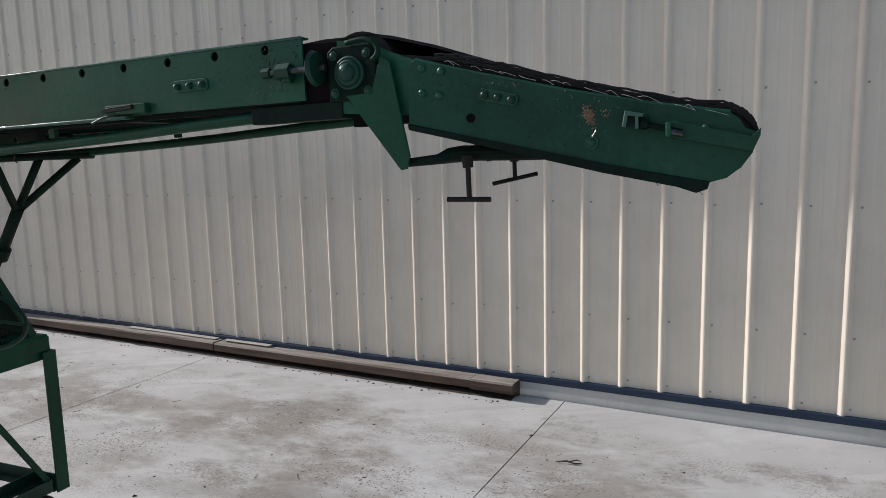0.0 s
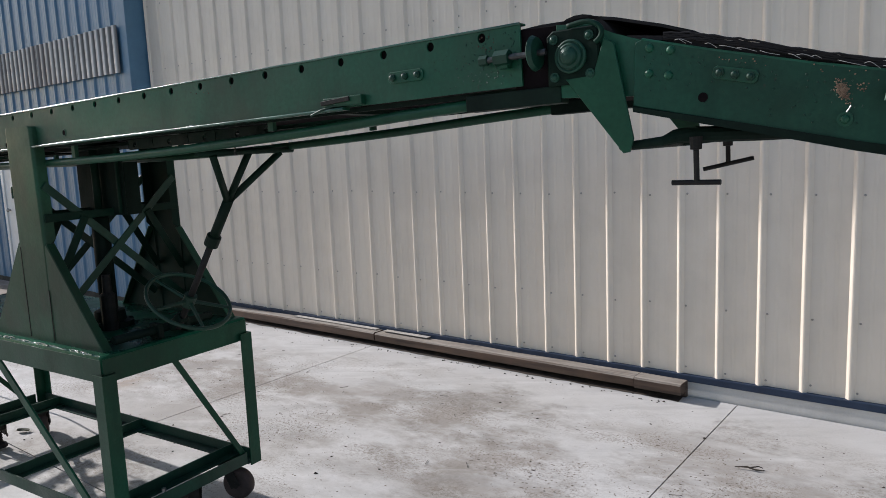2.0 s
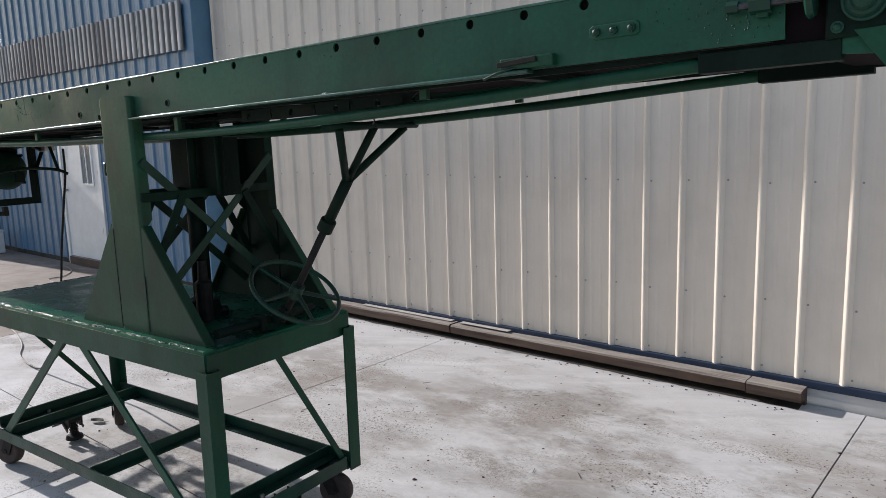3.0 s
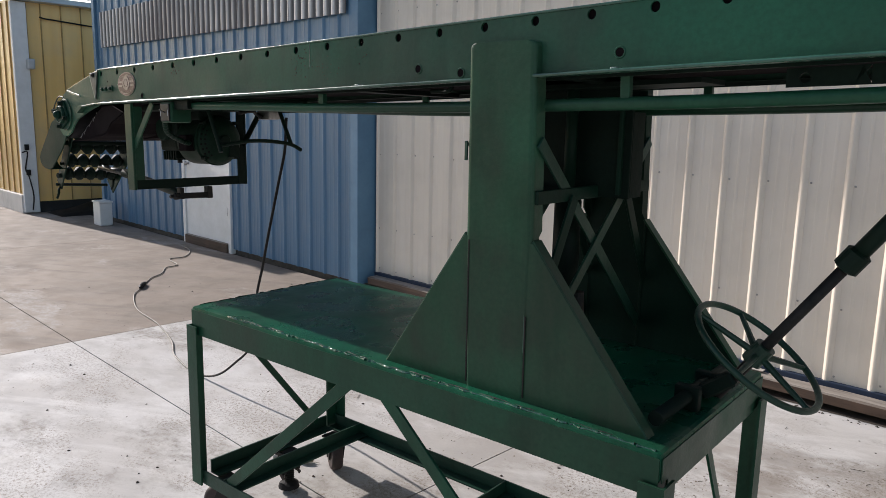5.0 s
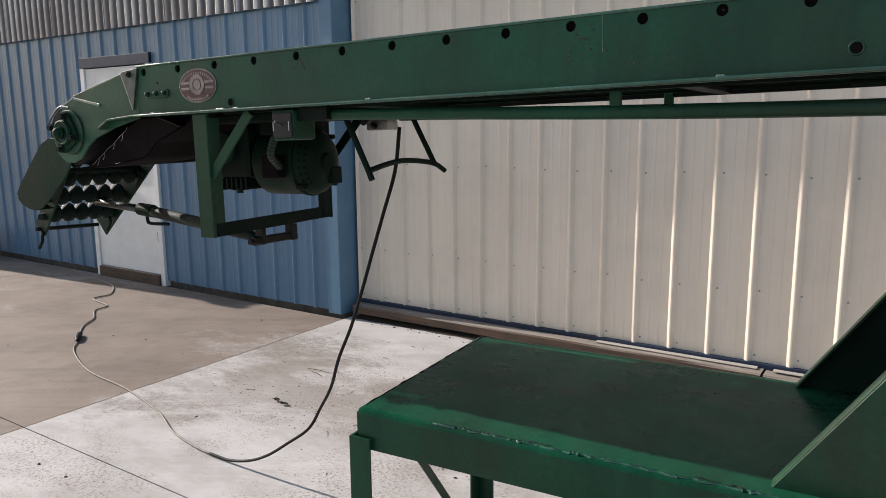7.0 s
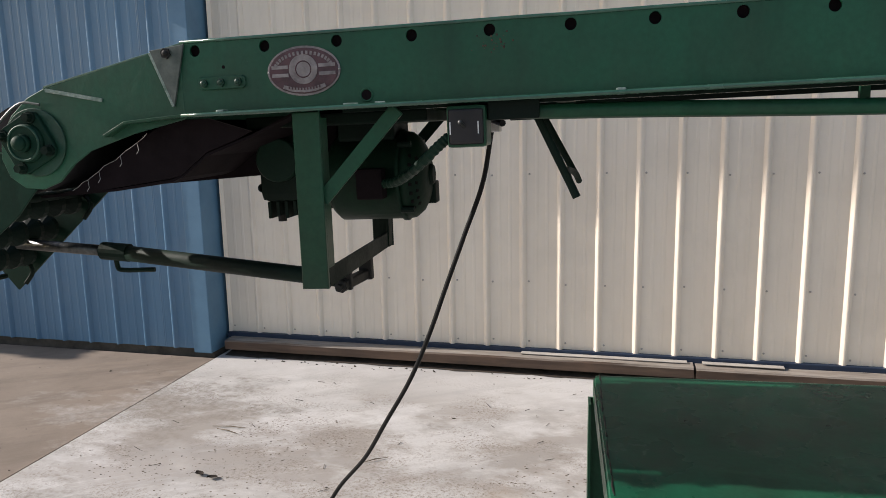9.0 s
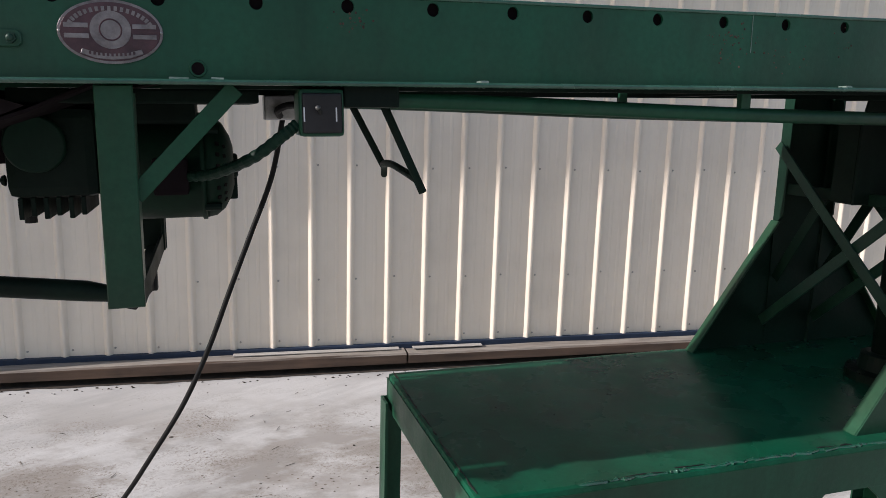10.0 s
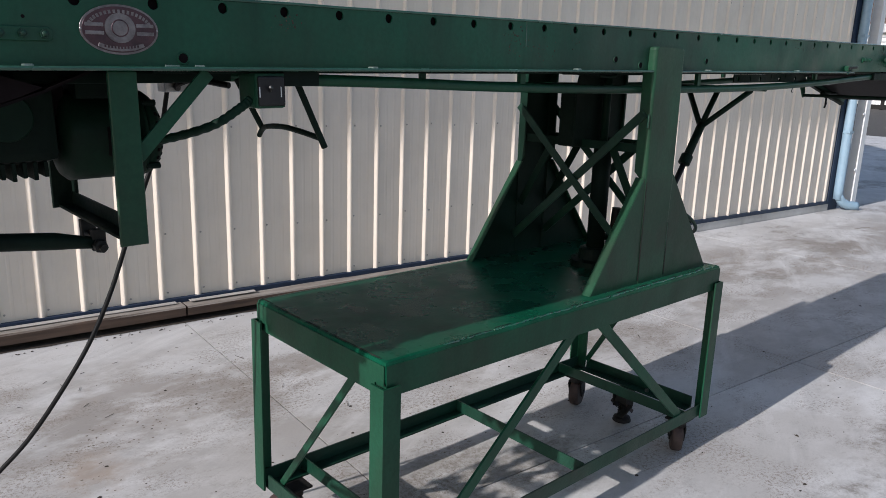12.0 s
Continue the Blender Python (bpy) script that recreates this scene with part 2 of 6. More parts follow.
def concrete(name, dark, light, stain, patch, specks, band=False):
    n = Nodes(name)
    at = n.coords()
    cloud = n.noise(0.9, 8, 0.62, at)
    c = n.ramp(cloud, [(0.32, dark), (0.60, light)])
    info = n.tree.nodes.new("ShaderNodeObjectInfo")
    c = n.mix(n.ramp(info.outputs["Random"], [(0.0, grey(0.0)), (1.0, grey(0.18))]), c, stain)
    # dirty patches with ragged rims, filled with fine grit
    where = n.ramp(n.noise(0.62, 7, 0.66, n.coords((1.0, 1.7, 1.0))), [(0.545, grey(0.0)), (0.60, grey(1.0))])
    grit = n.ramp(n.noise(24, 6, 0.75, at), [(0.42, grey(0.35)), (0.62, grey(1.0))])
    c = n.mix(n.mix(patch, grey(0.0), n.mix(1.0, where, grit, "MULTIPLY")), c, stain)
    if band:
        # trodden dirt gathered in a strip along the wall, two paces out
        xyz = n.tree.nodes.new("ShaderNodeSeparateXYZ")
        n.link(at, xyz.inputs["Vector"])
        off = n.tree.nodes.new("ShaderNodeMath")
        off.operation = "SUBTRACT"
        off.inputs[1].default_value = 2.95
        n.link(xyz.outputs["Y"], off.inputs[0])
        size = n.tree.nodes.new("ShaderNodeMath")
        size.operation = "ABSOLUTE"
        n.link(off.outputs[0], size.inputs[0])
        strip = n.ramp(size.outputs[0], [(0.10, grey(0.85)), (0.85, grey(0.35))])
        ragged = n.noise(1.25, 8, 0.68, n.coords((0.8, 1.3, 1.0)))
        inside = n.mix(1.0, strip, n.ramp(ragged, [(0.44, grey(0.0)), (0.54, grey(1.0))]), "MULTIPLY")
        # the last pace before the wall is swept cleaner
        fifth = n.tree.nodes.new("ShaderNodeMath")
        fifth.operation = "MULTIPLY"
        fifth.inputs[1].default_value = 0.2
        n.link(xyz.outputs["Y"], fifth.inputs[0])
        swept = n.ramp(fifth.outputs[0], [(0.70, grey(1.0)), (0.79, grey(0.15))])
        inside = n.mix(1.0, inside, swept, "MULTIPLY")
        c = n.mix(n.mix(1.0, inside, grey(0.85), "MULTIPLY"), c, (0.225, 0.190, 0.156))
        # flecks of dirt, thick within the trodden patches and sparse outside
        thick = n.ramp(n.noise(1.6, 6, 0.7, n.coords((1.0, 1.6, 1.0))), [(0.47, grey(0.06)), (0.57, grey(1.0))])
        thick = n.mix(1.0, thick, swept, "MULTIPLY")
        fleck = n.ramp(n.noise(62, 7, 0.85, at), [(0.50, grey(0.0)), (0.57, grey(0.85))])
        c = n.mix(n.mix(1.0, thick, fleck, "MULTIPLY"), c, (0.19, 0.150, 0.115))
        spot = n.tree.nodes.new("ShaderNodeVectorMath")
        spot.operation = "DISTANCE"
        spot.inputs[1].default_value = (-5.20 * UNIT, 2.64 * UNIT, 0.0)
        n.link(at, spot.inputs[0])
        edge = n.mix(0.35, spot.outputs["Value"], n.noise(6.0, 5, 0.6, at))
        c = n.mix(n.ramp(edge, [(0.20, grey(0.45)), (0.30, grey(0.0))]), c, (0.30, 0.20, 0.12))
    # scuffs and drag marks across the slab
    turn = n.add("ShaderNodeMapping")
    turn.inputs["Rotation"].default_value = (0, 0, radians(-32))
    n.link(at, turn.inputs["Vector"])
    squeeze = n.add("ShaderNodeMapping")
    squeeze.inputs["Scale"].default_value = (0.55, 3.2, 1.0)
    n.link(turn.outputs["Vector"], squeeze.inputs["Vector"])
    scuff = n.ramp(n.noise(1.5, 9, 0.72, squeeze.outputs["Vector"]), [(0.50, grey(0.0)), (0.62, grey(0.30)), (0.75, grey(0.42))])
    c = n.mix(scuff, c, tuple(v * 0.62 for v in dark))
    wash = n.ramp(n.noise(1.1, 8, 0.66, squeeze.outputs["Vector"]), [(0.30, grey(0.45)), (0.44, grey(0.0))])
    c = n.mix(wash, c, tuple(min(0.8, v * 1.12) for v in light))
    blot = n.ramp(n.noise(3.4, 6, 0.7, at), [(0.56, grey(0.0)), (0.68, grey(0.30))])
    c = n.mix(blot, c, tuple(v * 0.72 for v in dark))
    pale = n.ramp(n.noise(1.9, 5, 0.55, n.coords((1.0, 1.2, 1.0))), [(0.54, grey(0.0)), (0.70, grey(0.22))])
    c = n.mix(pale, c, tuple(min(0.85, v * 1.18) for v in light))
    if specks:
        v = n.add("ShaderNodeTexVoronoi", Scale=22.0)
        n.link(at, v.inputs["Vector"])
        dots = n.ramp(v.outputs["Distance"], [(0.03, grey(1.0)), (0.06, grey(0.0))])
        some = n.ramp(n.noise(2.0, 3), [(0.5, grey(0.0)), (0.6, grey(1.0))])
        c = n.mix(n.mix(1.0, dots, some, "MULTIPLY"), c, (0.10, 0.08, 0.06))
    mottle = n.noise(110, 5, 0.8, at)
    c = n.mix(n.ramp(mottle, [(0.34, grey(0.22)), (0.48, grey(0.0))]), c, tuple(v * 0.6 for v in dark))
    n.bump(n.noise(60, 6, 0.7, at), 0.22, 0.002)
    return n.done(c, n.ramp(n.noise(5, 3), [(0.3, grey(0.65)), (0.7, grey(0.9))]))


CONCRETE = concrete("pale_concrete", (0.50, 0.483, 0.461), (0.62, 0.606, 0.587), (0.19, 0.167, 0.14), 0.85, True, True)
CONCRETE_OLD = concrete("brown_concrete", (0.145, 0.109, 0.080), (0.245, 0.192, 0.148), (0.38, 0.35, 0.32), 0.85, True)
FOOTING = concrete("footing_concrete", (0.44, 0.42, 0.395), (0.56, 0.54, 0.51), (0.25, 0.22, 0.19), 0.5, False)
JOINT = simple("joint_dirt", (0.035, 0.030, 0.025), (0.09, 0.078, 0.066), 12, 0.95)


def timber(name, dark, light, sunlit_top=(0.44, 0.41, 0.37)):
    n = Nodes(name)
    at = n.coords((1.6, 22, 22))
    c = n.ramp(n.noise(1.0, 8, 0.65, at), [(0.3, dark), (0.7, light)])
    blot = n.ramp(n.noise(2.5, 4), [(0.5, grey(0.0)), (0.7, grey(0.45))])
    c = n.mix(blot, c, (light[0] * 1.35, light[1] * 1.25, light[2] * 1.15))
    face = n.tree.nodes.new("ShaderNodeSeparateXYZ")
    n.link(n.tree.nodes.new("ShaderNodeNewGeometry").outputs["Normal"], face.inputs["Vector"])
    # faces turned upward are paler: the sunlight on top is put into the colour
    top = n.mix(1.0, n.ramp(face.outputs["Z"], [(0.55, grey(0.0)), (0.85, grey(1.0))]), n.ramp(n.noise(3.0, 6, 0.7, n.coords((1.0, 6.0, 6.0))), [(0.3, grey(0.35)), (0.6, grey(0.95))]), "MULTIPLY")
    c = n.mix(top, c, sunlit_top)
    knots = n.ramp(n.noise(1.4, 3, 0.5, n.coords((1.0, 9, 9))), [(0.62, grey(0.0)), (0.68, grey(0.6))])
    c = n.mix(knots, c, tuple(v * 0.5 for v in dark))
    n.bump(n.noise(2.0, 8, 0.7, at), 0.6, 0.004)
    return n.done(c, 0.85)


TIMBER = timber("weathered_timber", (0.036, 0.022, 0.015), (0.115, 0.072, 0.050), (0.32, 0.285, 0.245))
TIMBER_PALE = timber("grey_timber", (0.22, 0.195, 0.17), (0.40, 0.36, 0.32))


def pane():
    n = Nodes("door_glass")
    n.bsdf.inputs["Transmission Weight"].default_value = 0.6
    return n.done((0.35, 0.40, 0.43), 0.08)


GLASS = pane()


# ---- mesh helpers: plan units, scaled to metres when a part is made ----
def thing(name, at=(0, 0, 0), yaw=0.0, pitch=0.0, label="", category="", group="", kind=""):
    ob = new(name)
    ob.matrix_world = pose(at[0] * UNIT, at[1] * UNIT, at[2] * UNIT, 0, pitch, yaw)
    return tagged(ob, label, category, group, kind)


def part(name, bm, material, parent=None, label="", smooth=False, kind=""):
    bmesh.ops.recalc_face_normals(bm, faces=bm.faces)
    for v in bm.verts:
        v.co *= UNIT
    mesh = bpy.data.meshes.new(name)
    bm.to_mesh(mesh)
    bm.free()
    mesh.materials.append(material)
    if smooth:
        for p in mesh.polygons:
            p.use_smooth = len(p.vertices) < 8
    ob = new(name, mesh)
    if parent is not None:
        ob.parent = parent
    return tagged(ob, label, kind=kind)


def block(bm, x0, x1, y0, y1, z0, z1, bevel=0.003):
    r = bmesh.ops.create_cube(bm, size=1.0)
    for v in r["verts"]:
        v.co = Vector(((x0 + x1) / 2 + v.co.x * (x1 - x0), (y0 + y1) / 2 + v.co.y * (y1 - y0), (z0 + z1) / 2 + v.co.z * (z1 - z0)))
    if bevel:
        edges = list({e for v in r["verts"] for e in v.link_edges})
        bmesh.ops.bevel(bm, geom=edges, offset=bevel, segments=2, affect="EDGES", profile=0.6)
    return bm


def plate(bm, pts, y0, y1, bevel=0.002):
    """A flat plate with the outline pts (x, z), from y0 to y1."""
    a = [bm.verts.new((x, y0, z)) for x, z in pts]
    b = [bm.verts.new((x, y1, z)) for x, z in pts]
    n = len(pts)
    faces = [bm.faces.new(a), bm.faces.new(b[::-1])]
    for i in range(n):
        faces.append(bm.faces.new((a[i], b[i], b[(i + 1) % n], a[(i + 1) % n])))
    if bevel:
        edges = {e for f in faces[:2] for e in f.edges}
        bmesh.ops.bevel(bm, geom=list(edges), offset=bevel, segments=1, affect="EDGES")
    return bm


def rod(bm, path, radius, sides=12, caps=True):
    """A round bar or hose along the points of a path."""
    pts = [Vector(p) for p in path]
    rings = []
    up = None
    for i, p in enumerate(pts):
        d = (pts[min(i + 1, len(pts) - 1)] - pts[max(i - 1, 0)]).normalized()
        if up is None:
            up = d.orthogonal().normalized()
        up = (up - d * up.dot(d)).normalized()
        side = d.cross(up)
        r = radius[i] if isinstance(radius, (list, tuple)) else radius
        rings.append([bm.verts.new(p + r * (math.cos(a) * up + math.sin(a) * side)) for a in (2 * math.pi * k / sides for k in range(sides))])
    for r0, r1 in zip(rings, rings[1:]):
        for k in range(sides):
            bm.faces.new((r0[k], r0[(k + 1) % sides], r1[(k + 1) % sides], r1[k]))
    if caps:
        bm.faces.new(rings[0][::-1])
        bm.faces.new(rings[-1])
    return bm


def bar(bm, p, q, width, thick, flat=(0, 0, 1)):
    """A straight flat bar from p to q; width lies along `flat` as far as it can."""
    p, q = Vector(p), Vector(q)
    d = (q - p).normalized()
    w = Vector(flat)
    w = (w - d * w.dot(d)).normalized()
    t = d.cross(w)
    vs = []
    for c in (p, q):
        vs.append([bm.verts.new(c + w * sx * width / 2 + t * sy * thick / 2) for sx, sy in ((-1, -1), (1, -1), (1, 1), (-1, 1))])
    faces = [bm.faces.new(vs[0]), bm.faces.new(vs[1][::-1])]
    for k in range(4):
        faces.append(bm.faces.new((vs[0][k], vs[1][k], vs[1][(k + 1) % 4], vs[0][(k + 1) % 4])))
    edges = {e for f in faces for e in f.edges}
    bmesh.ops.bevel(bm, geom=list(edges), offset=min(width, thick) * 0.15, segments=1, affect="EDGES")
    return bm


def angle_iron(bm, p, q, leg, thick, a, b):
    """An L section from p to q with its two legs along the ways a and b."""
    p, q, a, b = Vector(p), Vector(q), Vector(a).normalized(), Vector(b).normalized()
    outline = [0 * a, a * leg, a * leg + b * thick, a * thick + b * thick, a * thick + b * leg, b * leg]
    v0 = [bm.verts.new(p + o) for o in outline]
    v1 = [bm.verts.new(q + o) for o in outline]
    bm.faces.new(v0)
    bm.faces.new(v1[::-1])
    for k in range(6):
        bm.faces.new((v0[k], v1[k], v1[(k + 1) % 6], v0[(k + 1) % 6]))
    return bm


def disc(bm, c, way, radius, depth, sides=20, bevel=0.0):
    c, way = Vector(c), Vector(way).normalized()
    h = way * depth
    if bevel:
        rod(bm, [c, c + way * bevel * 0.01, c + h - way * bevel, c + h], [radius, radius, radius, radius - bevel], sides)
    else:
        rod(bm, [c, c + h], radius, sides)
    return bm


def dome(bm, c, way, radius, sides=12):
    """A round bolt or rivet head."""
    c, way = Vector(c), Vector(way).normalized()
    steps = [(0.0, 1.0), (0.3, 0.95), (0.55, 0.78), (0.75, 0.45), (0.82, 0.08)]
    rod(bm, [c + way * radius * h for h, _ in steps], [radius * r for _, r in steps], sides)
    return bm


def ring(bm, c, axis, radius, tube, n=40, m=10):
    c, axis = Vector(c), Vector(axis).normalized()
    u = axis.orthogonal().normalized()
    w = axis.cross(u)
    rows = []
    for i in range(n):
        a = 2 * math.pi * i / n
        o = math.cos(a) * u + math.sin(a) * w
        rows.append([bm.verts.new(c + o * radius + tube * (math.cos(b) * o + math.sin(b) * axis)) for b in (2 * math.pi * k / m for k in range(m))])
    for i in range(n):
        for k in range(m):
            bm.faces.new((rows[i][k], rows[(i + 1) % n][k], rows[(i + 1) % n][(k + 1) % m], rows[i][(k + 1) % m]))
    return bm


def B():
    return bmesh.new()


def smooth_path(pts, per=6):
    """Catmull-Rom points through pts."""
    p = [Vector(v) for v in pts]
    p = [p[0] * 2 - p[1]] + p + [p[-1] * 2 - p[-2]]
    out = []
    for i in range(1, len(p) - 2):
        for k in range(per):
            t = k / per
            a, b, c, d = p[i - 1], p[i], p[i + 1], p[i + 2]
            out.append(0.5 * (2 * b + (c - a) * t + (2 * a - 5 * b + 4 * c - d) * t * t + (3 * b - a - 3 * c + d) * t ** 3))
    out.append(p[-2])
    return out


NEAR = (0, -1, 0)

# ---- ground: one sheet to the horizon, with the yard's slabs laid on it ----
bm = B()
block(bm, -2500, 2500, -2500, 2500, -0.6, -0.016, 0)
tagged(part("ground", bm, JOINT), "packed grey earth and grit under the yard slabs", "ground", kind="structure")
yard = thing("pavement", label="pale dirty concrete yard slabs with dirt-filled joints", category="pavement", kind="structure")
XS = [-7.50, -4.268, -1.335, 1.60, 4.53, 7.5, 10.5, 13.6, 17, 21, 26]
YS = [-13, -9.5, -6.4, -3.4, -0.93, 1.62, 4.42]


def slab(x0, x1, y0, y1, material):
    g = 0.0038
    part("slab", block(B(), x0 + g, x1 - g, y0 + g, y1 - g, -0.05, 0.0, 0), material, yard)


for x0, x1 in zip(XS, XS[1:]):
    for y0, y1 in zip(YS, YS[1:]):
        slab(x0, x1, y0, y1, CONCRETE)
for x0, x1 in zip(XS[4:], XS[5:]):
    for y0, y1 in ((4.425, 7.5), (7.5, 11), (11, 16)):
        slab(x0, x1, y0, y1, CONCRETE)
for x0, x1 in zip([-26, -21, -16.2, -11.8], [-21, -16.2, -11.8, -7.50]):
    for y0, y1 in ((-13, -9.5), (-9.5, -6.4), (-6.4, -3.4), (-3.4, -0.9), (-0.9, 1.62), (1.62, 4.225)):
        slab(x0, x1, y0, y1, CONCRETE_OLD)


# ---- the long steel building ----
RIB, PHASE = 0.2415, -4.1184


def sheet(x0, x1, y, z0, z1, pitch, phase, depth=0.021, foot=0.049, crest=0.012, minor=True):
    """A ribbed steel sheet facing -y, folded from one strip."""
    pts = [(x0, 0.0)]
    k = math.ceil((x0 - phase - pitch) / pitch)
    while phase + k * pitch < x1 + pitch:
        c = phase + k * pitch
        f, r = foot / 2, crest / 2
        half = [(f, 0), (r + 0.32 * (f - r), 0.715 * depth), (r + 0.073 * (f - r), 0.905 * depth), (r * 0.58, 0.99 * depth)]
        prof = [(c - d, h) for d, h in half] + [(c + d, h) for d, h in half[::-1]]
        if minor:
            for f in (0.36, 0.64):
                m = c + pitch * f
                prof += [(m - 0.012, 0), (m - 0.006, 0.0014), (m + 0.006, 0.0014), (m + 0.012, 0)]
        pts += [(x, d) for x, d in prof if x0 < x < x1]
        k += 1
    pts.append((x1, 0.0))
    bm = B()
    lo = [bm.verts.new((x, y - d, z0)) for x, d in pts]
    hi = [bm.verts.new((x, y - d, z1)) for x, d in pts]
    faces = [bm.faces.new((lo[i], lo[i + 1], hi[i + 1], hi[i])) for i in range(len(pts) - 1)]
    back0 = [bm.verts.new((x, y - d + 0.0015, z0)) for x, d in pts]
    back1 = [bm.verts.new((x, y - d + 0.0015, z1)) for x, d in pts]
    for i in range(len(pts) - 1):
        bm.faces.new((back0[i + 1], back0[i], back1[i], back1[i + 1]))
        bm.faces.new((lo[i + 1], lo[i], back0[i], back0[i + 1]))
    return bm


WALL_Y, WALL_X0, WALL_X1, WALL_TOP = 4.456, -7.50, 4.92, 4.25
north = thing("wall_north", label="long beige ribbed steel wall of the workshop", category="wall", kind="structure")
part("core", block(B(), WALL_X0, WALL_X1, WALL_Y + 0.02, WALL_Y + 0.22, 0.12, WALL_TOP, 0), BEIGE, north)
x = PHASE - 14 * RIB - 0.045
while x < WALL_X1:
    a, b = max(x, WALL_X0), min(x + 4 * RIB, WALL_X1)
    if b - a > 0.05:
        part("panel", sheet(a, b, WALL_Y, 0.135, WALL_TOP, RIB, PHASE), BEIGE, north)
    x += 4 * RIB
bm = B()
for z in (0.175, 0.578, 1.287, 1.93, 2.58, 3.25):
    k = -14
    while PHASE + k * RIB < WALL_X1 - 0.05:
        sx = PHASE + k * RIB + 0.038
        dome(bm, (sx + random.uniform(-0.004, 0.004), WALL_Y, z + random.uniform(-0.008, 0.008)), NEAR, 0.0072, 6)
        k += 1
part("screw_heads", bm, SCREW, north, kind="stuff")
part("base_trim", block(B(), WALL_X0, WALL_X1, WALL_Y - 0.034, WALL_Y + 0.05, 0.095, 0.138, 0.004), BLUE_TRIM, north)
tagged(part("footing", block(B(), WALL_X0, WALL_X1 + 0.02, WALL_Y - 0.025, WALL_Y + 0.25, -0.05, 0.097, 0.006), FOOTING), "low grey concrete footing under the steel wall", "footing", kind="structure")
gable = [(WALL_Y - 0.52, WALL_TOP + 0.002), (WALL_Y - 0.52, WALL_TOP + 0.12), (9.2, 8.1), (14.5, WALL_TOP + 0.12), (14.5, WALL_TOP + 0.002)]
bm = B()
ends = [[bm.verts.new((x, y, z)) for y, z in gable] for x in (WALL_X0 - 6.2, WALL_X1 + 0.25)]
bm.faces.new(ends[0])
bm.faces.new(ends[1][::-1])
for k in range(5):
    bm.faces.new((ends[0][k], ends[1][k], ends[1][(k + 1) % 5], ends[0][(k + 1) % 5]))
tagged(part("roof", bm, BLUE_TRIM), "blue pitched metal roof over the workshop wall", "roof", kind="structure")
bm = block(B(), WALL_X1 - 0.2, WALL_X1 - 0.004, WALL_Y + 0.24, WALL_Y + 9.0, 0, WALL_TOP, 0)
tagged(part("wall_east", bm, BEIGE), "beige end wall of the workshop", "wall", kind="structure")
part("corner_trim", block(B(), WALL_X1, WALL_X1 + 0.30, WALL_Y - 0.02, WALL_Y + 0.22, 0.0, WALL_TOP, 0.004), BLUE_TRIM, north)

# downpipe and white post at the building's east corner
pipe = thing("downpipe", (5.06, 4.372, 0), label="pale blue square-cornered downpipe with a curved foot", category="downpipe")
part("pipe", rod(B(), smooth_path([(0, 0, 4.2), (0, 0, 2.0), (0, 0, 0.30), (0.015, -0.008, 0.21), (0.07, -0.035, 0.125), (0.17, -0.085, 0.075), (0.30, -0.145, 0.062)], 4), 0.062, 14), BLUE_PALE, pipe, smooth=True)
for z in (1.1, 2.4):
    part("strap", block(B(), -0.066, 0.066, -0.060, 0.04, z, z + 0.035, 0.003), BLUE_PALE, pipe)
post = thing("white_post", (5.48, 4.39, 0), label="white painted square post beside the downpipe", category="post")
part("shaft", block(B(), -0.065, 0.065, -0.065, 0.065, 0, 4.2, 0.006), WHITE_PAINT, post)
for z in (0.55, 1.35):
    part("clip", block(B(), -0.115, -0.064, -0.062, -0.03, z, z + 0.03, 0.003), WHITE_PAINT, post)

# ---- the blue building, set a little proud of the beige wall ----
BX0, BX1, BY = -13.7, -7.525, 4.235
west = thing("wall_blue", label="blue ribbed steel wall with a band of weathered translucent sheet", category="wall", kind="structure")
DX0, DX1, DTOP = -11.01, -9.91, 2.25
for x0, x1, z0 in ((BX0, DX0 - 0.05, 0.06), (DX0 - 0.05, DX1 + 0.05, DTOP + 0.06), (DX1 + 0.05, BX1 - 0.13, 0.06)):
    part("core", block(B(), x0, x1, BY + 0.02, BY + 0.16, z0, 4.24, 0), BLUE, west)
    x = x0
    while x < x1 - 0.01:
        part("panel", sheet(x, min(x + 0.98, x1), BY, z0, 4.24, 0.238, -7.81), BLUE, west)
        x += 0.98
x = -13.4
while x < -7.70:
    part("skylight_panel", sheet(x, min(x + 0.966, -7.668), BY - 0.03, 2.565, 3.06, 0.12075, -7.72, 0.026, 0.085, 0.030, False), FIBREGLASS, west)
    x += 0.966
part("corner_trim", block(B(), BX1 - 0.14, BX1, BY - 0.005, WALL_Y + 0.2, 0.03, 4.24, 0.006), BLUE_POST, west)
part("end_trim", block(B(), BX0 - 0.02, BX0 + 0.07, BY - 0.04, BY + 0.3, 0.03, 4.24, 0.005), BLUE_POST, west)
# footing coloured dark to give the shadow line under the blue sheets
bm = block(B(), BX0 - 0.01, BX1 - 0.002, BY + 0.03, BY + 0.25, -0.05, 0.058, 0.004)
tagged(part("footing_blue", bm, JOINT), "thin recessed footing under the blue wall, coloured dark as its shadow line", "footing", kind="structure")
bm = block(B(), BX0 + 0.002, BX0 + 0.16, BY + 0.32, BY + 9, 0, 4.25, 0)
tagged(part("wall_west", bm, BLUE), "plain blue end wall of the workshop", "wall", kind="structure")

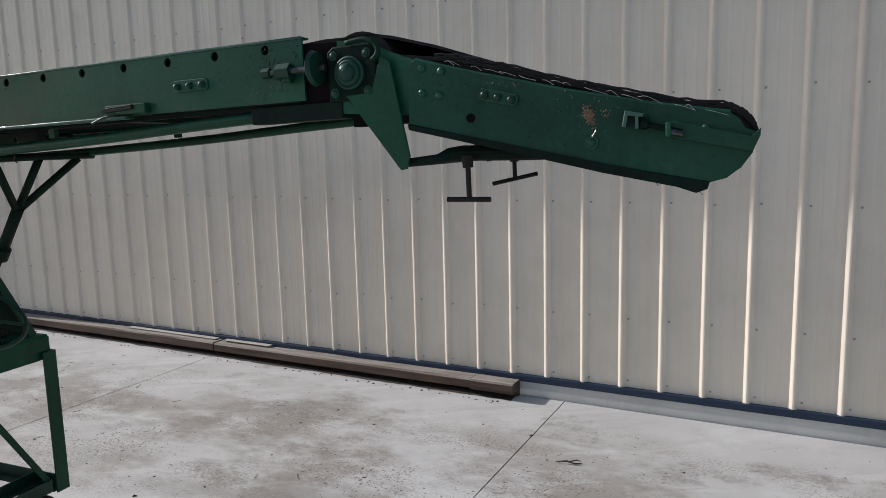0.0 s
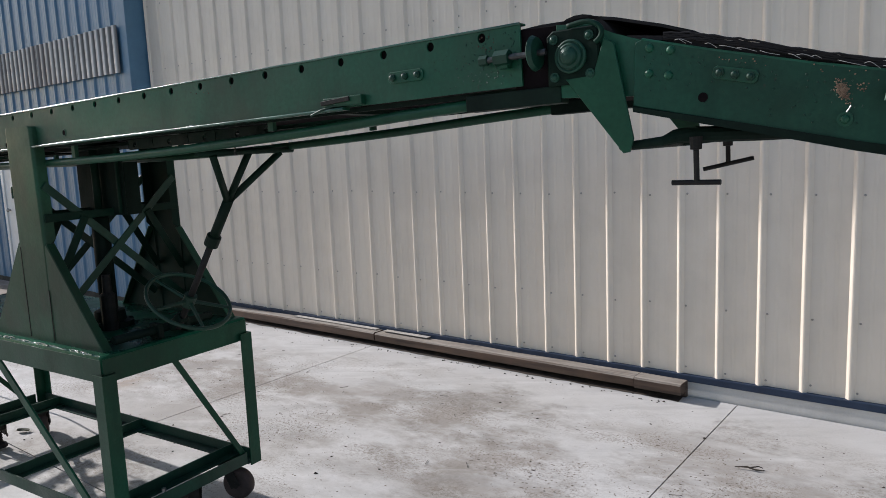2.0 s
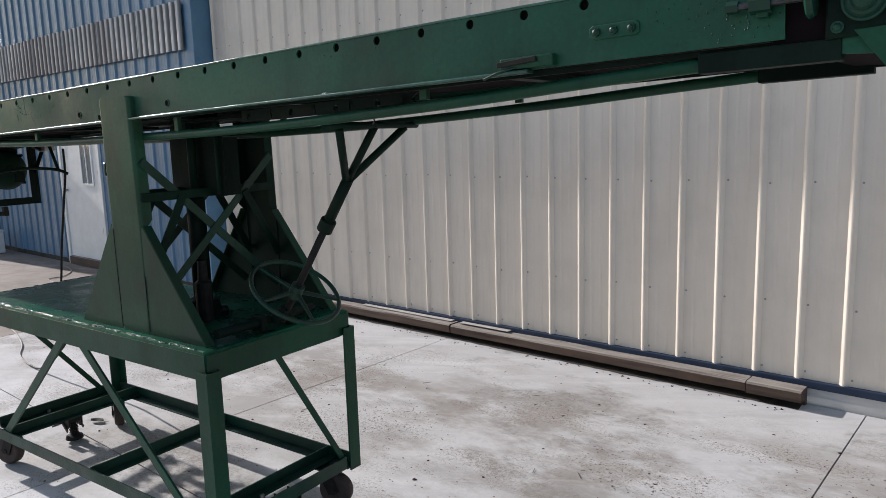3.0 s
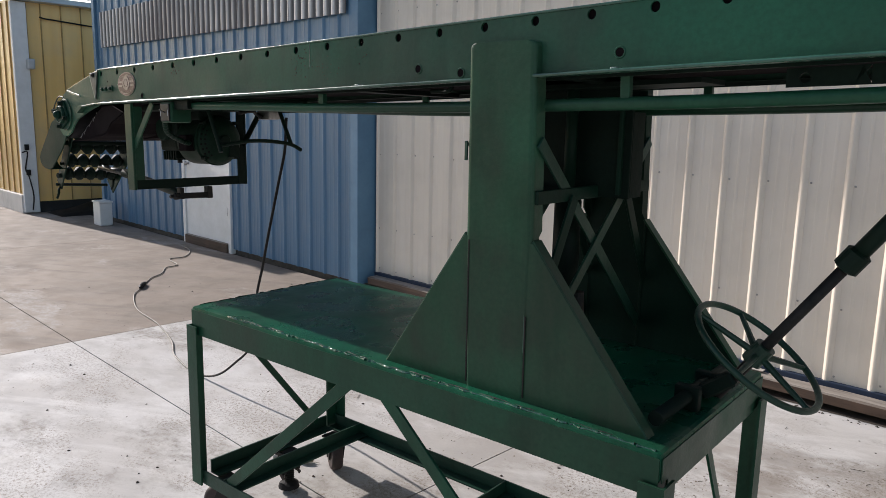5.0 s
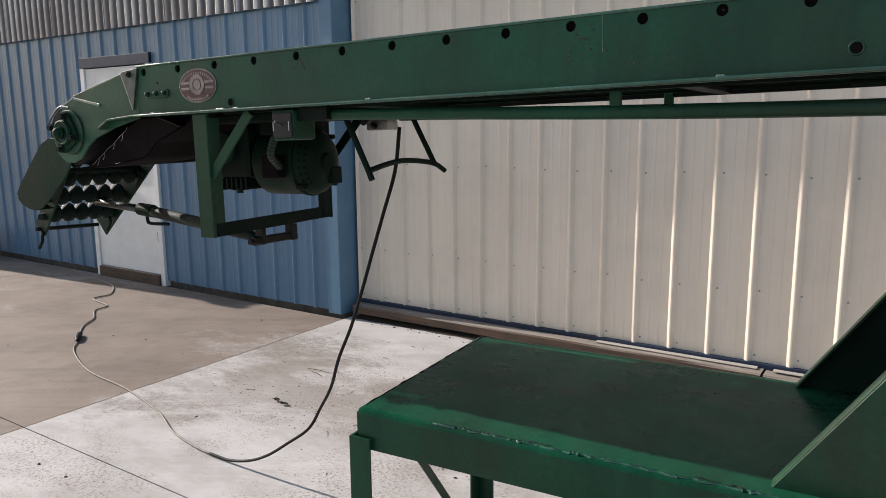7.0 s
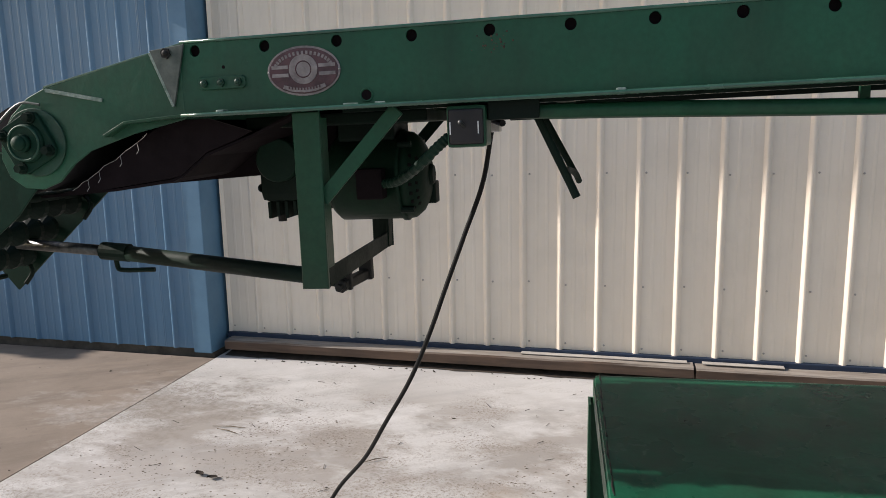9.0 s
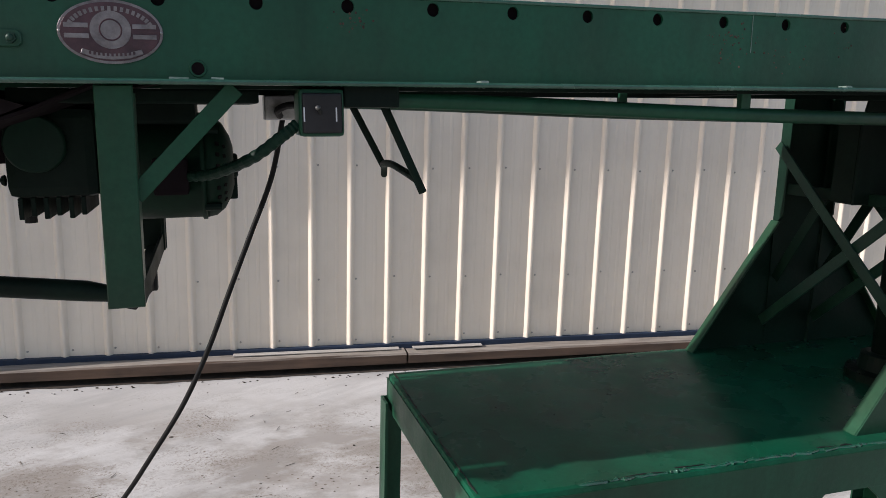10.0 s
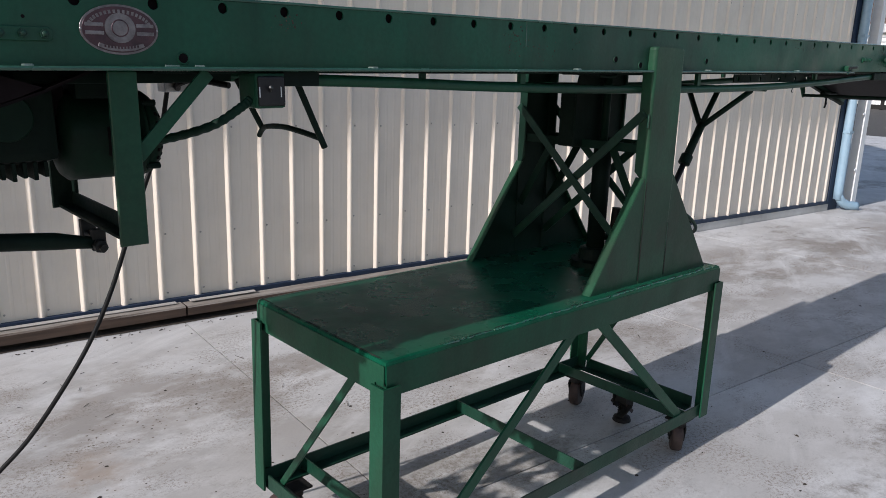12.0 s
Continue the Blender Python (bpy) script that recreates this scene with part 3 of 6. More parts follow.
door = thing("door_1", label="white steel door with a small window and timber sill, closed", category="door", kind="structure")
part("leaf", block(B(), DX0 + 0.02, DX1 - 0.02, BY - 0.012, BY + 0.04, 0.115, DTOP - 0.05, 0.004), WHITE_PAINT, door)
for x0, x1, z0, z1 in ((DX0 - 0.05, DX0 + 0.018, 0.0, DTOP), (DX1 - 0.018, DX1 + 0.05, 0.0, DTOP), (DX0 - 0.05, DX1 + 0.05, DTOP - 0.046, DTOP + 0.06)):
    part("frame", block(B(), x0, x1, BY - 0.03 - 0.003 * (z0 > 1), BY + 0.06, z0 + 0.002, z1, 0.004), BLUE_TRIM if z0 > 1 else WHITE_PAINT, door)
part("sill", block(B(), DX0 + 0.02, DX1 - 0.02, BY - 0.05, BY + 0.06, 0.002, 0.112, 0.006), TIMBER, door)
wl, wr = DX0 + 0.62, DX1 - 0.20
window = part("window", block(B(), wl, wr, BY - 0.018, BY - 0.0125, 1.12, 1.86, 0.001), GLASS, door, "small dim glass pane")
for x0, x1, z0, z1 in ((wl - 0.03, wl, 1.09, 1.89), (wr, wr + 0.03, 1.09, 1.89), (wl, wr, 1.09, 1.12), (wl, wr, 1.86, 1.89), ((wl + wr) / 2 - 0.01, (wl + wr) / 2 + 0.01, 1.12, 1.86)):
    part("window_frame", block(B(), x0, x1, BY - 0.026, BY - 0.0125, z0, z1, 0.002), WHITE_PAINT, window)
for z in (0.45, 1.2, 1.95):
    part("hinge", block(B(), DX1 - 0.03, DX1 - 0.008, BY - 0.026, BY - 0.011, z, z + 0.1, 0.002), IRON, door)
part("knob", dome(rod(B(), [(DX0 + 0.11, BY - 0.012, 1.02), (DX0 + 0.11, BY - 0.05, 1.02)], 0.012, 10), (DX0 + 0.11, BY - 0.045, 1.02), NEAR, 0.03), STEEL, door)

# box beside the blue wall
box = thing("plastic_box", (-13.12, 3.97, 0), label="white plastic box standing by the blue wall", category="box")
part("body", block(B(), -0.13, 0.13, -0.09, 0.09, 0.004, 0.335, 0.014), PLASTIC, box)
part("lid", block(B(), -0.14, 0.14, -0.10, 0.10, 0.3355, 0.362, 0.008), PLASTIC, box)
for z in (0.09, 0.18, 0.27):
    part("grip", block(B(), -0.155, -0.129, -0.05, 0.05, z, z + 0.03, 0.005), PLASTIC, box)

# ---- yellow building beyond ----
yel = thing("yellow_building", label="yellow ribbed steel shed with a grey metal roof", category="building")
YX = -15.15
bm = B()
block(bm, YX - 6, YX, 3.74, 14, 0.18, 3.35, 0)
part("wall", bm, YELLOW, yel)
part("plinth", block(B(), YX - 6, YX - 0.02, 3.74, 14, 0.0, 0.178, 0), DARK_PLASTIC, yel, "dark plinth")
part("side_wall", block(B(), YX - 6, YX, 3.53, 3.735, 0.30, 3.35, 0), YELLOW, yel, "sunlit yellow side wall")
part("sill", block(B(), YX - 6, YX + 0.02, 3.47, 3.735, 0.0, 0.298, 0.01), FOOTING, yel, "grey concrete sill")
# brown seams and ribs: the thin shadows beside the battens, put into colour
for i in range(19):
    x = YX - 0.20 - i * 0.305
    part("seam", block(B(), x - 0.009, x + 0.009, 3.512, 3.529, 0.305, 3.32, 0), YELLOW_SEAM, yel)
for i in range(33):
    y = 3.93 + i * 0.305
    part("rib", plate(B(), [(YX, 0.185), (YX + 0.020, 0.185), (YX + 0.020, 3.32), (YX, 3.32)], y, y + 0.014, 0), YELLOW_SEAM, yel)
bm = B()
for i in range(73):
    y = 3.41 + i * 0.15
    a = [bm.verts.new((YX + 0.25, y + d, 3.41 + h)) for d, h in ((0, 0), (0.075, 0.035), (0.15, 0))]
    b = [bm.verts.new((YX - 6.2, y + d, 4.9 + h)) for d, h in ((0, 0), (0.075, 0.035), (0.15, 0))]
    for k in range(2):
        bm.faces.new((a[k], a[k + 1], b[k + 1], b[k]))
bmesh.ops.solidify(bm, geom=bm.faces[:], thickness=0.02)
part("roof", bm, ROOF, yel)
part("eave", block(B(), YX + 0.002, YX + 0.2, 3.42, 14, 3.315, 3.395, 0.01), ROOF, yel)
part("conduit", rod(B(), [(YX + 0.05, 3.91, 3.10), (YX + 0.05, 3.97, 3.085), (YX + 0.05, 4.81, 3.03), (YX + 0.05, 5.71, 3.00)], 0.012, 8), IRON, yel)
part("vent_pipe", rod(B(), [(YX - 0.3, 4.05, 3.35), (YX - 0.3, 4.10, 3.62), (YX - 0.3, 4.25, 3.85)], 0.07, 12), ROOF, yel)
part("door_post", block(B(), YX + 0.002, YX + 0.09, 3.49, 3.71, 0.02, 3.3, 0.01), WHITE_PAINT, yel, "white painted door post")
for z in (0.62, 1.02):
    part("latch", block(B(), YX + 0.091, YX + 0.14, 3.54, 3.60, z, z + 0.09, 0.008), IRON, yel)
part("cable", rod(B(), smooth_path([(YX + 0.10, 3.50, 0.98), (YX + 0.115, 3.575, 0.985), (YX + 0.10, 3.535, 0.72), (YX + 0.10, 3.575, 0.60), (YX + 0.10, 3.625, 0.30), (YX + 0.10, 3.60, 0.06)], 4), 0.010, 6), IRON, yel)
part("lamp_box", block(B(), YX + 0.091, YX + 0.20, 3.65, 3.76, 2.28, 2.44, 0.02), ROOF, yel)
tarp = thing("tarp_pile", (-14.68, 5.05, 0), label="low heap under a black tarp against the yellow shed", category="tarp")
bm = B()
nx, ny = 14, 26
grid = []
for i in range(nx):
    row = []
    for j in range(ny):
        u, v = i / (nx - 1), j / (ny - 1)
        h = 0.20 * (math.sin(math.pi * u) ** 0.5) * (math.sin(math.pi * v) ** 0.35) * (0.8 + 0.5 * noise.noise((u * 3, v * 7, 1.0)))
        row.append(bm.verts.new((-0.36 + u * 0.7, -1.25 + 2.9 * v, max(0.0, h) + 0.002)))
    grid.append(row)
for i in range(nx - 1):
    for j in range(ny - 1):
        bm.faces.new((grid[i][j], grid[i + 1][j], grid[i + 1][j + 1], grid[i][j + 1]))
bmesh.ops.solidify(bm, geom=bm.faces[:], thickness=-0.01)
part("cover", bm, DARK_PLASTIC, tarp, smooth=True)

# ---- far side of the yard to the east ----
shed = thing("far_shed", label="long white corrugated shed far across the yard", category="building")
part("wall", block(B(), 88, 106, 22, 62, 0, 8.6, 0), WHITE_PAINT, shed)
for i in range(100):
    part("rib", block(B(), 87.90, 87.998, 22.2 + i * 0.4, 22.36 + i * 0.4, 0.3, 6.9, 0), WHITE_PAINT, shed)
for z in (7.1, 7.6, 8.1):
    part("band", block(B(), 87.88, 87.998, 22, 62, z, z + 0.16, 0), ROOF, shed)
part("roof", block(B(), 87.4, 106.6, 21.4, 62.6, 8.604, 9.6, 0.05), ROOF, shed)
hill = thing("far_hill", label="brown wooded hill on the far skyline", category="hill")
bm = B()
rows = []
for i in range(40):
    y = 10 + i * 3.2
    top = 24 + 5 * noise.noise((y * 0.05, 1.0, 2.0)) + 3 * noise.noise((y * 0.31, 4.0, 2.0))
    rows.append([bm.verts.new((150 + 22 * u + 3 * noise.noise((y * 0.2, u * 5, 7.0)), y, top * math.sin(math.pi / 2 * u) + 1.6 * noise.noise((y * 0.4, u * 9, 3.0)) * (u > 0))) for u in (0, 0.2, 0.4, 0.6, 0.8, 1.0)])
for r0, r1 in zip(rows, rows[1:]):
    for k in range(5):
        bm.faces.new((r0[k], r1[k], r1[k + 1], r0[k + 1]))
part("slope", bm, BRICKISH, hill)
barrier = thing("far_barrier", label="low black metal barrier before the far shed", category="barrier")
part("rail", block(B(), 80.0, 80.3, 24, 52, 0.05, 0.55, 0.01), IRON, barrier)
for i in range(9):
    part("post", block(B(), 80.31, 80.6, 25 + i * 3.2, 25.3 + i * 3.2, 0, 2.0, 0.01), IRON, barrier)

# ---- timbers along the foot of the wall ----
def beam_of_wood(x0, x1, y0, y1, z1, material, label):
    t = thing("timber", (x0, y0, 0), label=label, category="timber", group="timbers along the wall")
    n = max(2, int((x1 - x0) / 0.12))
    bm = B()
    rows = []
    for i in range(n + 1):
        u = i / n * (x1 - x0)
        w = [0.004 * noise.noise((u * 2.3, k * 5.1, x0)) for k in range(4)]
        c = 0.010
        outline = [(0.105, 0.002), (0.100, 0.040), (0.004 + w[3], 0.044), (0 + w[0], z1 - c), (c, z1 + w[1]), (y1 - y0 - c, z1 + w[2]), (y1 - y0, z1 - c), (y1 - y0, 0.002)]
        rows.append([bm.verts.new((u, y, z)) for y, z in outline])
    for r0, r1 in zip(rows, rows[1:]):
        for k in range(8):
            bm.faces.new((r0[k], r1[k], r1[(k + 1) % 8], r0[(k + 1) % 8]))
    bm.faces.new(rows[0])
    bm.faces.new(rows[-1][::-1])
    part("beam", bm, material, t)
    return t


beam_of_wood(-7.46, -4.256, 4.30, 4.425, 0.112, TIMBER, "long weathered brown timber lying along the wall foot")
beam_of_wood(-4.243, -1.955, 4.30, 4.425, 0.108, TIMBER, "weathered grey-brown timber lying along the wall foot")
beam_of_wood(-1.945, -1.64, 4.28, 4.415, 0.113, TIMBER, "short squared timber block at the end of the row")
# dark strip for the shadow gap under the timbers, with some dirt
bm = B()
prev = None
for i in range(240):
    x = -7.46 + i * 0.0243
    a = bm.verts.new((x, 4.288 + 0.016 * noise.noise((x * 6, 2.0, 0.0)) + random.uniform(-0.004, 0.004), 0.003))
    b = bm.verts.new((x, 4.398, 0.012))
    if prev:
        bm.faces.new((prev[0], a, b, prev[1]))
    prev = (a, b)
tagged(part("shadow_dirt_line", bm, DEBRIS), "dark strip along the timbers, painting their shadow line with some dirt", "dirt", kind="stuff")
for x0, x1 in ((-5.33, -4.29), (-4.20, -3.73)):
    b_ = thing("board", (x0, 4.366, 0.117), label="thin pale grey board lying on the timber", category="board", group="boards on the timbers")
    part("plank", block(B(), 0, x1 - x0, 0.0, 0.05, 0.0, 0.005, 0.0015), TIMBER_PALE, b_)

# ---- extension lead on the ground ----
lead = thing("extension_cord", label="pale grey extension lead snaking over the concrete", category="cord")
path = [(-10.75, 4.02, 0.008), (-10.35, 3.93, 0.008), (-10.02, 3.70, 0.008), (-9.98, 3.5, 0.008), (-9.62, 3.42, 0.008), (-9.55, 3.26, 0.008), (-9.3, 3.1, 0.008), (-9.15, 2.92, 0.008), (-8.9, 2.74, 0.008)]
part("cable", rod(B(), smooth_path(path), 0.0054, 8), CORD_PALE, lead, smooth=True)
path = [(-8.78, 2.66, 0.008), (-8.55, 2.50, 0.008), (-8.05, 2.32, 0.008), (-7.55, 2.26, 0.008), (-7.05, 2.14, 0.008), (-6.76, 2.02, 0.008), (-6.52, 1.965, 0.008), (-6.358, 1.946, 0.010)]
part("cable", rod(B(), smooth_path(path), 0.0050, 8), CORD_PALE, lead, smooth=True)
part("plug", rod(B(), [(-8.93, 2.77, 0.02), (-8.88, 2.73, 0.022), (-8.80, 2.67, 0.022), (-8.76, 2.645, 0.018)], [0.012, 0.024, 0.022, 0.011], 10), CORD, lead, "black joined plug and socket")

# ---- twig, leaves and grit on the slabs ----
twig = thing("twig", (-1.025, 3.54, 0.004), 8, label="dry brown forked twig lying on the concrete", category="twig")
part("stick", rod(B(), [(-0.075, 0.0, 0.005), (-0.02, 0.008, 0.011), (0.02, 0.0, 0.006), (0.06, 0.012, 0.005)], [0.002, 0.005, 0.004, 0.002], 6), DEBRIS, twig)
part("fork", rod(B(), [(-0.01, 0.004, 0.009), (0.03, 0.03, 0.013), (0.05, 0.036, 0.005)], [0.004, 0.003, 0.002], 6), DEBRIS, twig)
def curled_leaf(at, yaw, size, material, label):
    t = thing("dry_leaf", at, yaw, label=label, category="leaf")
    bm, rows = B(), []
    for i in range(7):
        u = i / 6
        w = 0.30 * size * math.sin(math.pi * min(1, u * 0.92 + 0.04)) ** 0.7
        rows.append([bm.verts.new((size * (u - 0.5), v * w, 0.004 + size * (0.14 * abs(v) + 0.12 * (u - 0.5) ** 2))) for v in (-1, -0.5, 0, 0.5, 1)])
    for r0, r1 in zip(rows, rows[1:]):
        for k in range(4):
            bm.faces.new((r0[k], r1[k], r1[k + 1], r0[k + 1]))
    bmesh.ops.solidify(bm, geom=bm.faces[:], thickness=0.0012)
    part("blade", bm, material, t)
    part("stalk", rod(B(), [(size * 0.45, 0, 0.006), (size * 0.85, size * 0.08, 0.003)], 0.0012, 5), material, t)


curled_leaf((-4.838, 1.749, 0.002), 30, 0.085, LEAF, "pale dry curled leaf lying on the concrete")
curled_leaf((-6.61, 2.63, 0.002), 160, 0.055, DEBRIS, "dark dry leaf scrap lying on the concrete")
curled_leaf((-6.53, 2.61, 0.002), 10, 0.050, DEBRIS, "dark dry leaf scrap lying on the concrete")
for at, yaw, l in (((-6.755, 3.15, 0.003), 4, 0.20), ((-6.74, 3.10, 0.003), -14, 0.15), ((-5.842, 2.94, 0.003), 38, 0.13), ((3.9, 3.50, 0.003), -10, 0.30)):
    t = thing("straw", at, yaw, label="dry brown stem lying flat on the concrete", category="straw", group="dry stems on the yard")
    part("stem", rod(B(), [(-l / 2, 0, 0.003), (0, l * 0.02, 0.006), (l / 2, -l * 0.01, 0.003)], [0.0016, 0.0028, 0.0012], 6), STRAW, t)
bm = B()
for i in range(900):
    x, y = random.uniform(-9.5, 5.0), random.uniform(0.6, 4.25)
    s = random.uniform(0.002, 0.006) * (2.0 if random.random() < 0.12 else 1)
    a0 = random.uniform(0, 6.28)
    vs = [bm.verts.new((x + s * random.uniform(0.7, 1.3) * math.cos(a0 + k * 1.257), y + s * random.uniform(0.5, 1.2) * math.sin(a0 + k * 1.257), 0.001)) for k in range(5)]
    top = bm.verts.new((x, y, s * random.uniform(0.35, 0.8)))
    for k in range(5):
        bm.faces.new((vs[k], vs[(k + 1) % 5], top))
    bm.faces.new(vs[::-1])
for i in range(120):
    x, y = random.uniform(-7.2, -1.7), random.gauss(4.235, 0.018)
    s = random.uniform(0.004, 0.013)
    vs = [bm.verts.new((x + s * math.cos(k * 1.57 + i), y + 0.6 * s * math.sin(k * 1.57 + i), 0.001)) for k in range(4)]
    top = bm.verts.new((x, y, s * 0.7))
    for k in range(4):
        bm.faces.new((vs[k], vs[(k + 1) % 4], top))
for i in range(46):
    x, y, a0 = random.uniform(-7.2, -1.0), random.uniform(2.4, 4.0), random.uniform(0, 3.14)
    l = random.uniform(0.02, 0.07)
    rod(bm, [(x, y, 0.003), (x + l * math.cos(a0), y + l * math.sin(a0), 0.004)], 0.0012, 4)
crumbs = B()
count = 0
while count < 2600:
    x, y = random.uniform(-7.4, 1.6), random.gauss(2.95, 0.42)
    if not 1.9 < y < 3.75 or noise.noise((x * 1.3, y * 2.1, 4.0)) + 0.35 * noise.noise((x * 6, y * 7, 9.0)) < random.uniform(-0.05, 0.35):
        continue
    count += 1
    s, a0 = random.uniform(0.002, 0.0065), random.uniform(0, 6.28)
    vs = [crumbs.verts.new((x + s * random.uniform(0.6, 1.6) * math.cos(a0 + k * 1.571), y + s * random.uniform(0.5, 1.2) * math.sin(a0 + k * 1.571), 0.0008)) for k in range(4)]
    top = crumbs.verts.new((x, y, s * random.uniform(0.25, 0.6)))
    for k in range(4):
        crumbs.faces.new((vs[k], vs[(k + 1) % 4], top))
tagged(part("dirt_crumbs", crumbs, CRUMB), "brown crumbs of dirt trodden over the pale concrete", "dirt", kind="stuff")
tagged(part("ground_litter", bm, DEBRIS), "scattered dark grit, dry leaves and crumbs on the concrete", "litter", kind="stuff")

# ---- wheeled stand ----
stand = thing("wheeled_stand", (-4.701, 1.148, 0), 4.87, label="dark green welded steel stand on casters carrying the conveyor", category="stand")
TL, TW, TZ = 1.862, 0.731, 0.889
bm = B()
block(bm, 0, TL, 0, TW, 0.818, TZ, 0.012)
part("tabletop", bm, GREEN_WET, stand, "glossy green sheet-steel top")
# thin sheets added over the top's sides; darker green puts their shade in
for x0, x1, y0, y1 in ((0.004, TL - 0.004, -0.0025, 0.0), (0.004, TL - 0.004, TW, TW + 0.0025), (-0.0025, 0.0, 0.004, TW - 0.004), (TL, TL + 0.0025, 0.004, TW - 0.004)):
    part("side_shade_sheet", block(B(), x0, x1, y0, y1, 0.8185, TZ - 0.0125, 0), GREEN_PLAIN, stand)
# weld bead and ragged paint along the near edge
bm = B()
x = 0.22
while x < TL - 0.05:
    l = random.uniform(0.02, 0.09)
    pts = [(x + l * k / 4, 0.010 + random.uniform(-0.003, 0.003), TZ - 0.001 + random.uniform(-0.0015, 0.001)) for k in range(5)]
    rod(bm, pts, [random.uniform(0.0022, 0.0056) for k in range(5)], 8)
    x += l + random.choice((-0.004, 0.0, 0.006))
part("weld_bead", bm, GREEN_BEAD, stand, kind="stuff")
# paint worn to dark metal in ragged strokes along the top's rims
bm = B()
for along, lo, hi, off in (("y", 0.03, TW - 0.03, 0.012), ("x", 0.32, TL - 0.2, 0.016)):
    u = lo
    while u < hi:
        l = random.uniform(0.02, 0.11)
        o = off + random.uniform(-0.004, 0.006)
        pts = []
        for k in range(5):
            v, w = u + l * k / 4, o + random.uniform(-0.002, 0.002)
            pts.append((w, v, TZ) if along == "y" else (v, w, TZ))
        rod(bm, pts, [random.uniform(0.0012, 0.0034) * (0.4 if k in (0, 4) else 1) for k in range(5)], 6)
        u += l + random.choice((0.0, 0.006, 0.02) if along == "y" else (0.01, 0.03, 0.10))
part("worn_rim", bm, IRON, stand, "dark worn paint along the rim", kind="stuff")
for x0, x1, y0, y1 in ((0.006, TL - 0.006, 0.0025, 0.05), (0.006, TL - 0.006, TW - 0.05, TW - 0.0025), (0.0025, 0.05, 0.052, TW - 0.052), (TL - 0.05, TL - 0.0025, 0.052, TW - 0.052)):
    part("apron", block(B(), x0, x1, y0, y1, 0.780, 0.8178, 0.001), GREEN_PLAIN, stand)
for lx, sx in ((-0.016, 1), (TL + 0.016, -1)):
    for ly, sy in ((-0.014, 1), (TW + 0.014, -1)):
        part("leg", angle_iron(B(), (lx, ly, 0.175), (lx, ly, 0.815), 0.062, 0.007, (sx, 0, 0), (0, sy, 0)), GREEN_PLAIN, stand)
# bottom rails, in a darker green that puts the top's shade into their colour
for y, s in ((0.0, 1), (TW, -1)):
    part("rail", angle_iron(B(), (0.0, y, 0.178), (TL, y, 0.178), 0.055, 0.006, (0, 0, 1), (0, s, 0)), GREEN_CAST, stand)
for x, s in ((-0.006, 1), (TL + 0.006, -1)):
    part("end_rail", angle_iron(B(), (x, 0.062, 0.186), (x, TW - 0.062, 0.186), 0.055, 0.006, (0, 0, 1), (s, 0, 0)), GREEN_CAST, stand)
for x in (0.165, 0.97, 1.70):
    part("cross_member", angle_iron(B(), (x, 0.0075, 0.1855), (x, TW - 0.0075, 0.1855), 0.05, 0.006, (0, 0, 1), (1, 0, 0)), GREEN_CAST, stand)
for (x0, z0), (x1, z1) in (((0.86, 0.800), (0.20, 0.225)), ((1.0, 0.800), (1.66, 0.225))):
    part("brace", bar(B(), (x0, 0.012, z0), (x1, 0.012, z1), 0.042, 0.010, (1, 0, 1)), GREEN_PLAIN, stand)
part("brace", bar(B(), (TL - 0.012, 0.326, 0.800), (TL - 0.012, 0.66, 0.235), 0.026, 0.008, (0, 0, 1)), GREEN_PLAIN, stand)
part("brace", bar(B(), (0.012, 0.157, 0.800), (0.012, 0.60, 0.235), 0.026, 0.008, (0, 0, 1)), GREEN_PLAIN, stand)


def caster(x, y, swivel):
    """A swivel caster: plate, fork, wheel and hub, leaning as it trails."""
    c = part("caster", block(B(), x - 0.05, x + 0.05, y - 0.045, y + 0.045, 0.168, 0.177, 0.002), IRON, stand)
    ux, uy = math.cos(radians(swivel)), math.sin(radians(swivel))
    wx, wy = x + 0.034 * ux, y + 0.034 * uy
    nrm = Vector((-uy, ux, 0))
    bm = B()
    disc(bm, (x, y, 0.140), (0, 0, 1), 0.032, 0.028)
    for s in (-1, 1):
        o = nrm * 0.032 * s
        bar(bm, Vector((x, y, 0.142)) + o, Vector((wx, wy, 0.066)) + o, 0.052, 0.006, (ux, uy, 0))
    bar(bm, Vector((x, y, 0.142)) + nrm * -0.033, Vector((x, y, 0.142)) + nrm * 0.033, 0.05, 0.006, (ux, uy, 0))
    part("fork", bm, IRON, c)
    bm = B()
    w = Vector((wx, wy, 0.0755))
    rod(bm, [w - nrm * 0.026, w - nrm * 0.024, w - nrm * 0.015, w + nrm * 0.015, w + nrm * 0.024, w + nrm * 0.026], [0.060, 0.069, 0.0752, 0.0752, 0.069, 0.060], 28)
    part("wheel", bm, WHEEL, c, "worn red-brown rubber wheel", smooth=True)
    part("hub", rod(B(), [w - nrm * 0.038, w + nrm * 0.038], 0.014, 10), IRON, c)


